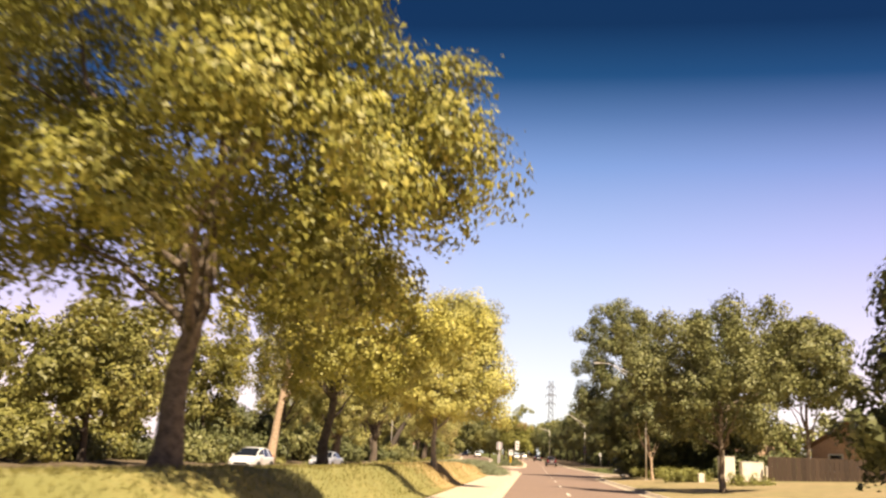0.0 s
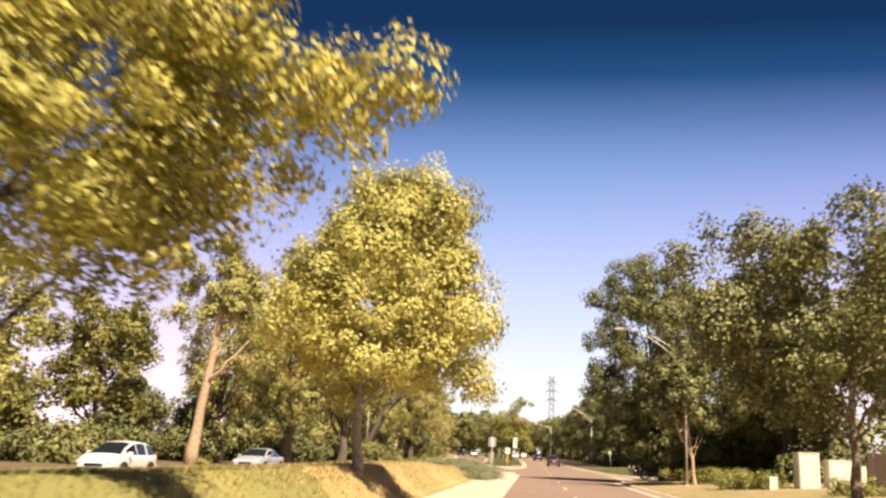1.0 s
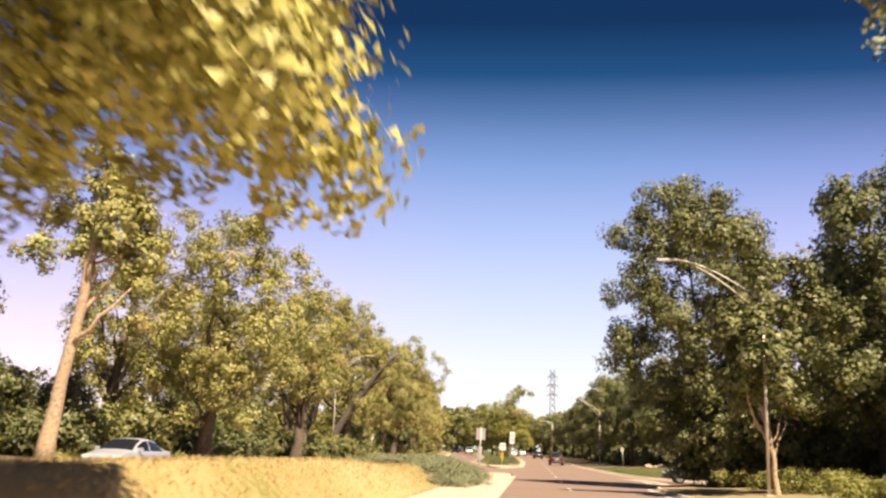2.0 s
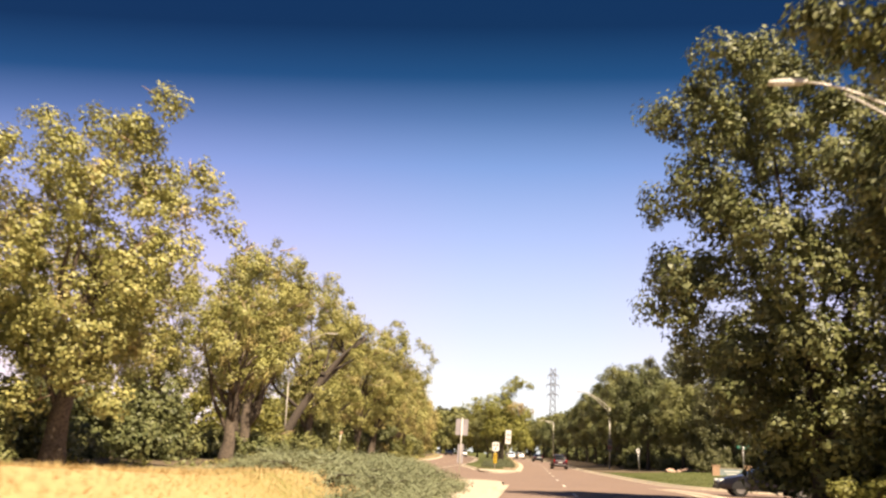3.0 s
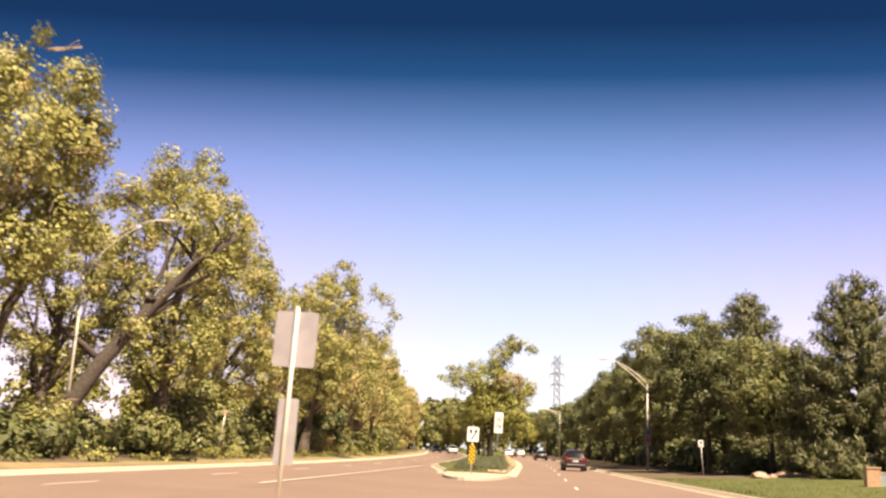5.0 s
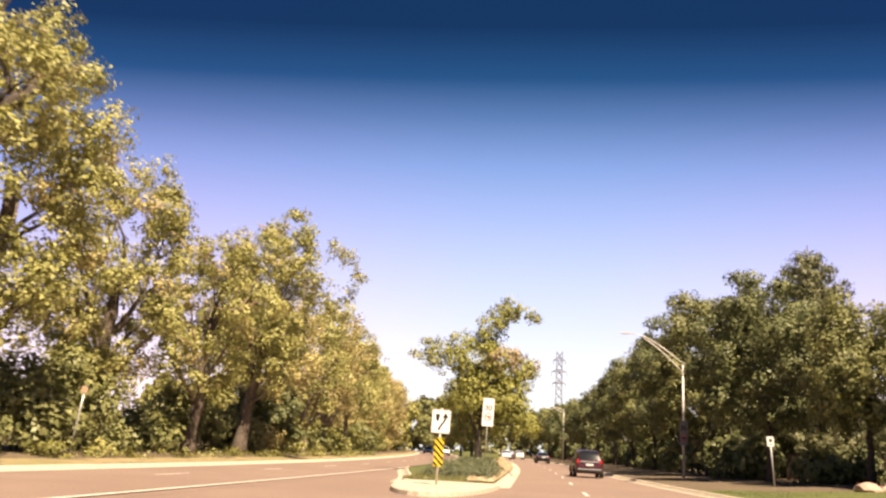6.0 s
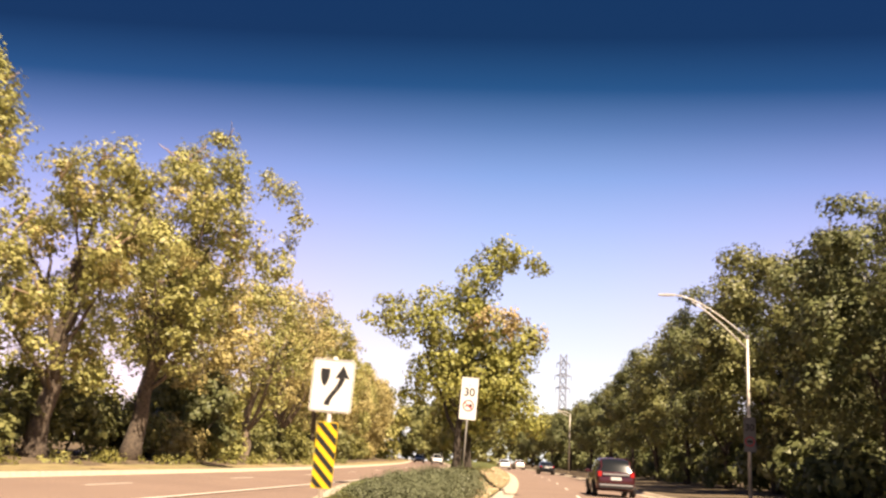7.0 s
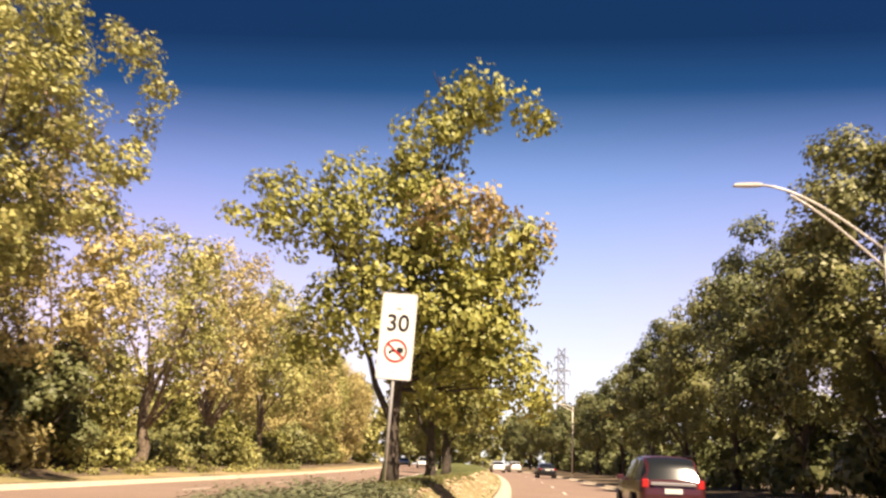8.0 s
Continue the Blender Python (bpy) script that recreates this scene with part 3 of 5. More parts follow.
tree(on(-6.4, 28), shaped_lobes(SECOND, 38, 0.9, 12) + [(4.4, 0, 4.1, 0.55), (4.9, 0.1, 4.3, 0.4), (3.9, -0.3, 4.2, 0.6), (2.6, -0.4, 3.2, 0.7), (3.1, 0.3, 3.7, 0.75), (1.9, 0.1, 2.6, 0.7), (2.3, 0.5, 2.9, 0.6)], 0.16, 3.4, L_MELLOW, BARK_DARK,
     "golden maple with a slim dark leaning trunk", 12, size=0.09, per=56, clump=0.44, inner=0.65, limbs=14, group=g1, lean=(0.5, 0), simple=True)
THIRD = [(2.3, -2.4, 3.9), (3.3, -3.3, 4.3), (4.3, -3.5, 4.5), (5.1, -2.7, 4.0), (6.0, -2.3, 3.5), (6.8, -1.4, 3.4), (7.2, -0.9, 3.0)]
tree(on(-4.5, 42.5), shaped_lobes(THIRD, 44, 0.92, 13), 0.13, 3.6, L_GOLD, BARK_GREY,
     "dense rounded golden tree on a slim grey trunk", 13, fork=0.55, size=0.095, per=60, clump=0.46, inner=0.7, limbs=12, group=g1, simple=True)

# trees behind the other carriageway
g2 = "cottonwoods along the far kerb"
ROW_L = [(-24, 8, 10, 4.5, L_OLIVE), (-25, 22, 11, 5, L_DEEP), (-27, 36, 12, 5, L_OLIVE), (-25, 50, 10, 4.5, L_OLIVE), (-29, 62, 13, 5, L_COTTON), (-27, 74, 12, 4.2, L_OLIVE)]
for i, (x, y, h, r, lf) in enumerate(ROW_L):
    tree(on(x, y), lobes_of(30 + i, h * 0.22, h - 0.8, r, n=18), 0.22, h * 0.5, lf, BARK_DARK, "olive green roadside tree with a bushy crown", 30 + i, size=0.24, per=9.5, clump=0.55, limbs=7, group=g2, simple=True)
# pale trunk with a broken, mostly bare fork
tree(on(-22.5, 79), [(1.2, 0, 14.5, 1.3), (2.4, 0.4, 13.0, 1.2), (2.0, 0.2, 11.8, 1.2), (3.0, 0.3, 12.4, 1.1), (0.2, 0.3, 10.2, 0.9), (3.8, 0.2, 10.0, 1.1), (-1.6, 0, 13.8, 0.9), (2.6, 0, 10.5, 1.2), (3.4, 0.2, 8.6, 1.0), (0.6, 0.5, 11.5, 1.0), (-2.0, 0.2, 10.2, 1.0), (-1.0, 0.4, 12.2, 1.0), (0.6, 0.2, 13.2, 1.1), (3.6, 0, 11.6, 0.9)], 0.35, 11.0, L_COTTON, BARK_PALE,
     "tall pale-barked cottonwood with a bare forked top", 41, size=0.20, per=18, clump=0.5, simple=True, limbs=9, group=g2, lean=(1.3, 0), bare=10, fork=0.55)
BIG = [  # x, y, height, radius, foot of the crown, lean, lobes
    (-25.0, 90, 14, 4.4, 3.0, (1.0, 0), 30), (-19.6, 92, 15.6, 4.3, 3.4, (0.9, 0.6), 44), (-27.0, 106, 13, 4.6, 3.4, (0, 0), 26),
    (-30.0, 126, 15.5, 4.8, 4.6, (0, 0), 26), (-19.5, 113.5, 11.4, 3.5, 4.4, (0.4, 0), 30), (-21.4, 122.5, 16.5, 4.6, 6.0, (0.7, 0.3), 40), (-27.5, 139, 14.5, 4.6, 4.6, (1, 0), 30),
    (-20.8, 139.5, 17.6, 4.3, 3.6, (0.6, 0), 44), (-22.4, 152, 15.6, 4.3, 2.6, (1.2, 0), 42), (-19.8, 168.5, 16.2, 4.4, 4.4, (2.0, 0), 44), (-20.2, 160.5, 13.6, 4.0, 2.8, (1.2, 0), 36),
]
MORE = {1: [(6.2, 3.0, 9.9, 0.55), (5.7, 2.6, 10.8, 0.7), (5.2, 2.0, 11.8, 0.8), (4.4, 1.4, 12.8, 0.9), (3.2, 0, 15.8, 0.9), (2.2, 0, 14.6, 1.1), (-2.4, 0.3, 15.0, 1.0), (3.9, 0.3, 8.6, 1.2), (4.2, 0.4, 6.8, 1.1), (3.4, 0.2, 5.0, 1.2), (-1.8, -0.6, 5.2, 1.3), (1.0, -1.2, 3.4, 1.2), (-0.8, -1.2, 2.6, 1.0), (2.4, -0.8, 2.8, 1.0)],
        5: [(2.9, 0.3, 14.2, 1.0), (3.6, 0.2, 12.6, 1.0), (-3.2, 0.4, 14.0, 1.1), (-4.6, 0, 12.0, 1.2)],
        7: [(3.0, 0.2, 12.2, 1.2), (3.6, 0, 9.8, 1.3), (2.6, -0.5, 6.4, 1.5), (-1.0, -0.8, 5.0, 1.5)],
        8: [(3.4, 0.2, 11.4, 1.1), (4.2, 0, 9.8, 1.0), (3.8, -0.4, 7.0, 1.3), (0.4, -0.8, 4.0, 1.4)],
        9: [(6.6, 0, 9.8, 0.9), (6.0, 0.2, 11.2, 1.0), (5.6, 0, 14.2, 0.9), (6.8, -0.2, 13.4, 0.7), (7.4, -0.4, 12.4, 0.55), (4.8, 0.4, 10.4, 1.2), (5.6, 0.2, 8.4, 1.0), (2.6, 0.6, 16.4, 1.1)]}
for i, (x, y, h, r, h0, ln, nl) in enumerate(BIG):
    tree(on(x, y), lobes_of(50 + i, h0, h + 0.3, r, n=nl, lean=ln, k=0.30) + MORE.get(i, []), 0.40, h * 0.6, L_COTTON, BARK_MID, "tall cottonwood with yellowing leaves and a leaning trunk", 50 + i,
         size=0.165, per=13.5, clump=0.44, simple=True, limbs=14, group=g2, lean=(ln[0] * 0.7, ln[1] * 0.5), bare=26, bare_r=0.05, twig=BARK_PALE, fork=0.3, inner=0.5, gap=-0.17,
         extra=[(lobes_of(150 + i, h0 + 1, h - 1, r * 1.04, n=13, lean=ln, k=0.15), L_PALE, "dry tan leaf tufts")])
# the cottonwood that leans far out over the kerb, open beneath
tree(on(-20.5, 126), [(6.4, 4.0, 10.6, 1.1), (5.2, 3.6, 11.4, 1.1), (7.0, 4.4, 9.6, 0.9), (4.2, 3.0, 10.6, 1.0), (3.4, 3.4, 12.4, 1.2), (2.0, 2.0, 11.6, 1.0), (6.0, 3.2, 8.6, 0.8), (1.0, 2.4, 9.6, 0.7), (2.2, 1.6, 8.2, 0.6), (3.2, 2.6, 7.6, 0.5), (-1.6, 1.0, 8.6, 0.8), (1.3, -0.8, 2.2, 0.8), (3.2, 1.3, 5.6, 0.45), (0.2, -0.6, 1.5, 0.9)],
     0.37, 10.2, L_COTTON, BARK_DARK, "leaning cottonwood with a thick bare dark trunk", 64, size=0.14, per=21, clump=0.42, simple=True, limbs=9, group=g2, bare=14, bare_r=0.05, twig=BARK_PALE, fork=0.45,
     spine=[(0, 0, -0.3), (0.5, 0.3, 1.0), (1.35, 0.6, 2.4), (2.1, 1.3, 4.2), (3.0, 2.1, 5.9), (4.0, 2.9, 7.6), (5.0, 3.5, 8.9), (5.9, 3.9, 9.8), (6.5, 4.1, 10.4)])
PALE = [(-21, 178, 11.8, 4.2), (-20.5, 189, 11.8, 4.2), (-21.5, 201, 13.8, 4.8), (-22, 215, 13.6, 5.0), (-24.5, 231, 13.8, 5.2), (-27, 250, 13, 5.5), (-29, 272, 13, 6), (-33, 296, 14, 6.5), (-25, 262, 12, 5), (-24.5, 243, 12, 4.6), (-37, 318, 14, 7)]
for i, (x, y, h, r) in enumerate(PALE):
    tree(on(x, y), lobes_of(70 + i, h * (0.3 if i < 4 else 0.12), h + 1.6, r, n=24), 0.34 if i in (1, 2) else 0.24, h * 0.5, L_PALE if i % 2 == 0 else L_COTTON, BARK, "pale dry roadside tree with thin yellow leaves", 70 + i,
         size=0.21, per=5.5 if i in (1, 2) else 7.5, clump=0.46, simple=True, limbs=18 if i == 2 else 9, group=g2, bare=24 if i == 2 else 10, inner=0.6, fork=0.3)

# dark trees on the near side
g3 = "roadside trees by the kerb"
tree(on(9.2, 47), lobes_of(21, 2.4, 8.7, 4.4, n=28, k=0.25) + [(-4.0, 3.2, 8.2, 0.85), (-3.2, 2.2, 8.4, 0.9), (-2.4, 0.6, 8.2, 1.0), (-3.6, 1.6, 6.6, 0.8), (-3.9, 0.4, 5.2, 0.7), (0.6, 0, 9.0, 0.9), (2.6, 0.4, 8.9, 1.0), (3.6, -0.6, 7.4, 1.2), (-1.2, -2.4, 7.4, 1.0)], 0.15, 4.6, L_DEEP, BARK, "dark green ash tree with a slim trunk beside cabinets", 21, size=0.145, per=22, clump=0.46, limbs=14, group=g3, fork=0.55)
tree(on(21.5, 76), lobes_of(22, 5.8, 13.6, 4.9, n=24), 0.18, 6.5, L_DEEP, BARK, "dark green ash tree on the verge", 22, size=0.24, per=12, clump=0.5, limbs=7, group=g3, simple=True)
ASH = [(-3.2, 4.0, 4.4, 0.7), (-2.6, 4.5, 5.0, 0.9), (-2.0, 3.6, 4.1, 0.8), (-3.3, 4.6, 5.8, 0.7), (-1.4, 4.2, 4.6, 1.0), (-4.6, -0.6, 6.1, 1.1), (-3.8, -1.2, 6.9, 1.2), (-4.2, 0.8, 7.6, 1.0), (-4.6, -0.4, 9.7, 0.9), (-3.7, -0.8, 10.4, 1.1), (-4.4, -0.2, 12.6, 1.0), (-3.4, 0.2, 13.5, 1.2), (-2.6, -0.6, 14.8, 1.1), (-1.2, 0.8, 15.2, 1.3), (-3.0, -1.8, 8.8, 1.2), (-3.2, -1.4, 11.7, 1.1),
       (2.6, -1.2, 2.5, 1.5), (-0.6, 2.2, 2.4, 1.4), (3.8, 1.0, 3.0, 1.6), (1.2, -2.6, 2.9, 1.3), (-1.6, 0.6, 3.2, 1.3), (4.6, -1.5, 4.2, 1.5), (-2.4, -0.6, 4.6, 1.2), (-2.7, -0.8, 3.2, 1.0), (-1.4, -1.2, 2.2, 1.1), (0.2, -1.6, 2.0, 1.2)]
tree(on(9.0, 86.0), lobes_of(23, 2.4, 15.6, 4.3, n=46, k=0.30) + ASH, 0.26, 6.0, L_ASH, BARK_DARK, "large dark green ash tree overhanging the road", 23, size=0.155, per=21, clump=0.46, simple=True, limbs=14, group=g3)
tree(on(9.4, 75.0), lobes_of(26, 3.0, 9.6, 3.2, n=24, k=0.3) + [(-3.6, -1.4, 10.0, 0.8), (-2.6, -1.0, 10.2, 0.9), (-1.4, -0.8, 10.0, 1.0)], 0.11, 4.4, L_ASH, BARK_PALE, "slender young ash tree hiding a lamp pole", 26, size=0.17, per=24, clump=0.42, simple=True, limbs=10, group=g3, lean=(-0.5, 0.3))
# added sunward of the ash, tall enough to throw shade on its crown
tree(on(15.8, 80.0), lobes_of(27, 2.6, 15.0, 4.3, n=32, k=0.32), 0.22, 5.6, L_DARK, BARK_DARK, "dark green tree added behind hedge plants to shade the ash", 27, size=0.22, per=13, clump=0.5, simple=True, limbs=7, group=g3)
tree(on(17.0, 85), lobes_of(24, 2.4, 12.0, 4.6, n=20), 0.24, 5.0, L_DARK, BARK_DARK, "dark shaded tree at the corner", 24, size=0.25, per=11, clump=0.55, simple=True, limbs=7, group=g3)
tree(on(11.0, 26), lobes_of(25, 1.2, 8.4, 3.0, n=26, shape="cone"), 0.24, 5.0, L_DARK, BARK_DARK, "dark evergreen tree beside a fence", 25, size=0.20, per=22, clump=0.5, simple=True, limbs=7, group=g3)


def pine(at, h, r, seed, label="olive green pine with a broad cone of rising boughs"):
    """A pine: straight trunk, boughs all round that rise towards their tips, each a plume of needle sprays."""
    rng, rnd = np.random.default_rng(seed), random.Random(seed)
    top = thing("pine_tree", pose(*at), label, "tree", g3)
    v, f = tube_data([(0, 0, -0.2 + h * i / 6) for i in range(7)], [0.2 * (1 - 0.14 * i) for i in range(7)], 9, 0.06, rnd)
    obj("trunk", v, f, BARK_DARK, top, smooth=True)
    places, ways, outs = [], [], []
    for k in range(int(36 * h)):
        u = 1 - (1 - 0.05) * rnd.random() ** 0.72
        a = k * 2.39996 + rnd.uniform(-0.5, 0.5)
        reach = r * (1 - u) ** 0.62 * rnd.uniform(0.6, 1.06) + 0.22
        out = np.array((math.cos(a), math.sin(a), 0.0))
        low, lift = u * h * 0.94, rnd.uniform(0.45, 0.9)
        steps = max(2, int(reach / 0.45))
        for q in range(1, steps + 1):
            g = q / steps
            if g < 0.3 and u < 0.8:
                continue
            c = out * reach * g + np.array((rnd.uniform(-0.2, 0.2), rnd.uniform(-0.2, 0.2), low + lift * min(reach, 2.2) * g * g * 0.6 - 0.12 * reach * g))
            m = 30
            e = rng.normal(0, 1, (m, 3))
            e /= np.linalg.norm(e, axis=1)[:, None]
            w = 0.28 + 0.14 * g
            places.append(c + e * w * rng.uniform(0.2, 1.0, m)[:, None] * np.array((1, 1, 1.2)))
            ways.append(np.repeat((out * 0.6 + np.array((0, 0, 0.9)))[None], m, 0) + e * 0.5)
            outs.append(e * 0.8 + out * 0.5)
    cr = new("crown", leaf_mesh("crown", np.concatenate(places), np.concatenate(outs), 0.29, rng, L_PINE, simple=True, slender=0.26, along=np.concatenate(ways)))
    cr.parent = top
    return top


pine(on(19.3, 147.7), 13.4, 5.4, 81)
pine(on(25.6, 145), 13.4, 5.6, 82)
pine(on(18.0, 170.5), 16.2, 6.4, 83)
pine(on(29, 150), 12.0, 4.0, 84)
pine(on(14.6, 172.5), 14.6, 3.8, 85)
ROW_R = [(15.4, 153.0, 8.8, 3.6, L_DEEP), (12.8, 161, 11.4, 4.4, L_DARK), (11.9, 174, 12.4, 4.7, L_DEEP), (11.6, 184, 12.2, 4.7, L_DARK), (10.9, 195, 11.4, 4.6, L_DEEP),
         (10.2, 207, 10.8, 4.4, L_DARK), (9.6, 220, 10.0, 4.3, L_DEEP), (8.6, 235, 9.4, 4.4, L_DARK), (7.4, 252, 9.2, 4.2, L_DEEP), (5.4, 271, 9.2, 4.4, L_DARK), (3.0, 292, 9.4, 5, L_DEEP), (-0.5, 316, 10, 5.4, L_DARK)]
for i, (x, y, h, r, lf) in enumerate(ROW_R):
    tree(on(x, y, 0.4), lobes_of(90 + i, 2.3, h + 0.7, r, n=26, k=0.36), 0.2, h * 0.45, lf, BARK_DARK, "dense dark green roadside tree with low boughs", 90 + i, size=0.175 if i < 6 else 0.24, per=14.5 if i < 6 else 6.0, clump=0.48, limbs=7, group=g3, simple=True, squash=0.55, inner=0.6)

# trees on the island
g4 = "trees on the traffic island"
tree(on(-3.4, 162.2), [(-0.6, 0, 3.6, 1.5), (0.9, 0.3, 3.2, 1.4), (1.7, 0.5, 2.3, 1.3), (-1.0, 0.4, 4.0, 0.9), (0.6, 0, 4.6, 1.4), (-0.2, 0.5, 5.6, 1.5), (1.4, 0.3, 5.2, 1.2),
                       (-1.7, 0, 5.6, 1.0), (-2.5, -0.3, 6.3, 0.75), (-1.2, 0.2, 6.7, 0.9), (0.2, 0.2, 6.8, 0.9), (-3.1, 0, 6.5, 0.55), (1.5, -0.6, 3.6, 1.1), (2.6, -0.2, 2.2, 0.9), (1.8, 0.2, 4.0, 1.2), (2.3, 0.4, 4.8, 0.9), (2.0, 0.2, 3.0, 1.1),
                       (0.7, 0, 7.7, 0.75), (1.0, 0, 8.6, 0.75), (1.7, 0, 9.0, 0.7), (2.4, 0, 8.75, 0.6), (3.0, 0, 8.25, 0.5), (0.5, 0, 8.2, 0.65), (-1.9, 0.4, 3.1, 0.7), (-3.6, 0.1, 6.0, 0.5), (-2.9, -0.3, 5.5, 0.45), (0.9, -0.4, 6.0, 1.0), (2.6, -0.1, 5.2, 0.7), (0.2, 0.1, 7.3, 0.7)],
     0.15, 6.0, L_ISLAND, BARK_DARK, "uneven olive tree with a hooked top above a dark trunk", 61, size=0.15, per=18, clump=0.34, inner=0.7, limbs=20, group=g4, lean=(0.3, 0.2), bare=8,
     extra=[([(1.3, -0.8, 5.7, 0.9), (2.0, -0.5, 5.9, 0.7), (3.0, 0, 5.5, 0.45)], L_RUST, "rust-brown dying leaves")], fork=0.3)
for i, (x, y, h, r, lf) in enumerate([(-4.2, 178, 8.2, 2.4, L_OLIVE), (-5.0, 193, 8.4, 2.8, L_DEEP), (-6.5, 212, 9.5, 3.8, L_DEEP), (-8.5, 236, 9.5, 4, L_DEEP), (-12, 262, 10, 4.5, L_OLIVE), (-17, 295, 11, 5, L_DEEP)]):
    tree(on(x, y), lobes_of(110 + i, 1.8, h - 0.6, r, n=18), 0.18, h * 0.5, lf, BARK_DARK, "small leafy tree on the island grass", 110 + i, size=0.25, per=9, clump=0.5, limbs=6, group=g4, simple=True)


def shrub(at, rx, ry, h, leaf, seed, label, name="shrub", category="shrub", group="", size=0.2, per=12, clump=0.4, turn=0.0):
    rng, rnd = np.random.default_rng(seed), random.Random(seed)
    top = thing(name, pose(*at, 0, 0, turn), label, category, group)
    n = max(5, int(rx * ry * 3))
    lobes = []
    for i in range(n):
        a, q = i * 2.39996, math.sqrt((i + 0.5) / n)
        r = min(h * 0.42, 0.9) * rnd.uniform(0.8, 1.2)
        lobes.append((math.cos(a) * q * max(0.1, rx - r), math.sin(a) * q * max(0.1, ry - r), rnd.uniform(0.35, 1.0) * max(0.1, h - r) * (1 - 0.35 * q * q), r))
    for k in range(4):
        x, y, z, r = rnd.choice(lobes)
        v, f = tube_data(limb_path((x * 0.2, y * 0.2, -0.1), (x, y, max(z, 0.3)), rnd, n=4), [0.05, 0.04, 0.03, 0.025, 0.02], 6)
        obj("stem", v, f, BARK_DARK, top, smooth=True)
    c, o = clumps(lobes, per, rng, clump)
    cr = new("foliage", leaf_mesh("foliage", c, o, size, rng, leaf, simple=True))
    cr.parent = top
    return top


rs = random.Random(5)
for i in range(56):     # undergrowth behind the far kerb
    y = 2 + i * 4.7
    near = 85 < y < 225
    x = opp_out(y) - (rs.uniform(5.0, 7.2) if near else rs.uniform(4.4, 8.0)) - (4 if y < 40 else 0)
    lf = rs.choice([L_OLIVE, L_DEEP, L_DEEP, L_DARK] if y < 172 else [L_OLIVE, L_OLIVE, L_DEEP, L_DEEP, L_DARK, L_COTTON, L_PALE])
    shrub(on(x, y), rs.uniform(2.2, 3.2), rs.uniform(2.6, 3.8), rs.uniform(2.4, 5.2) * (0.7 if 185 < y < 225 else 0.74 if 98 < y < 142 else 1), lf, 200 + i, "tangled roadside shrub under the trees", group="undergrowth along the far kerb", size=0.26, per=4.3, clump=0.48)
for i in range(30):     # weeds between the kerb and the undergrowth
    y = 80 + i * 4.6 + rs.uniform(-1.5, 1.5)
    x = opp_out(y) - rs.uniform(1.7, 2.6)
    shrub(on(x, y), rs.uniform(0.7, 1.3), rs.uniform(1.0, 2.2), rs.uniform(0.4, 1.0), rs.choice([L_OLIVE, L_OLIVE, L_DEEP, L_COTTON]), 600 + i, "low dry weed clump beside the far kerb", "weed", "weed", "weeds along the far kerb", size=0.13, per=16, clump=0.25)
for i, (x, y, r, h) in enumerate([(-26, 78, 2.6, 6.4), (-24.8, 83.5, 2.4, 5.8), (-28.5, 82, 3.0, 6.4), (-22.5, 109, 2.6, 5.4), (-25.5, 103, 2.8, 5.6), (-23.5, 95.5, 2.4, 4.6), (-27.5, 112.5, 2.8, 5.0), (-29.5, 121, 3.0, 4.6)]):
    shrub(on(x, y), r, r, h, L_DARK, 292 + i, "tall dark green bush between cottonwood trunks", group="undergrowth along the far kerb", size=0.2, per=9, clump=0.45)
shrub(on(-20.9, 178), 3.5, 2.6, 7.0, L_DARK, 290, "tall dark green bush standing by the kerb", size=0.21, per=16)


# ---- hedges and beds by the near kerb ----
g5 = "hedge plants by the kerb"
for i, (x, y, rx, ry, h) in enumerate([(10.4, 67, 2.0, 2.4, 1.1), (11.2, 76, 2.0, 2.2, 1.0), (12.2, 79, 2.2, 2.6, 1.2), (12.6, 57, 1.8, 1.8, 0.9), (13.5, 86, 2.2, 2.6, 1.2), (11.6, 84, 1.5, 2.0, 1.3), (10.6, 80.5, 1.4, 1.8, 1.1), (12.8, 89, 1.6, 1.4, 1.3), (10.4, 86.5, 1.5, 1.7, 1.15), (11.4, 89, 1.3, 1.2, 1.2), (9.6, 83.5, 1.3, 1.6, 1.1)]):
    shrub(on(x, y, 0.35), rx, ry, h, L_HEDGE, 300 + i, "low clipped green hedge plant on the verge", "hedge", "hedge", g5, size=0.10, per=42, clump=0.26)
for i, (x, y, rx, ry, h) in enumerate([(16.5, 76, 2.6, 2.4, 2.2), (18, 90, 3, 2.4, 2.6), (22, 88, 3, 2, 2.4), (21, 108, 3, 2.2, 2.6), (26, 110, 3, 2, 2.8), (19.5, 103, 2.4, 1.8, 2.2), (15.5, 158, 2.6, 3, 2.2), (14.6, 87.5, 2.4, 1.8, 4.6), (18.0, 86.5, 2.6, 2.0, 5.2), (12.2, 86.4, 1.6, 1.4, 3.0), (9.7, 88.4, 1.5, 1.1, 3.0), (8.2, 87.0, 1.1, 1.4, 2.0), (9.6, 86.4, 1.3, 1.4, 2.6), (12.6, 88.8, 2.0, 1.2, 3.8), (16.0, 89.2, 2.4, 1.2, 4.2)]):
    shrub(on(x, y, 0.6), rx, ry, h, L_DARK, 320 + i, "dark green bush in deep shade", "shrub", "shrub", "bushes by the houses", size=0.24, per=7, clump=0.45)
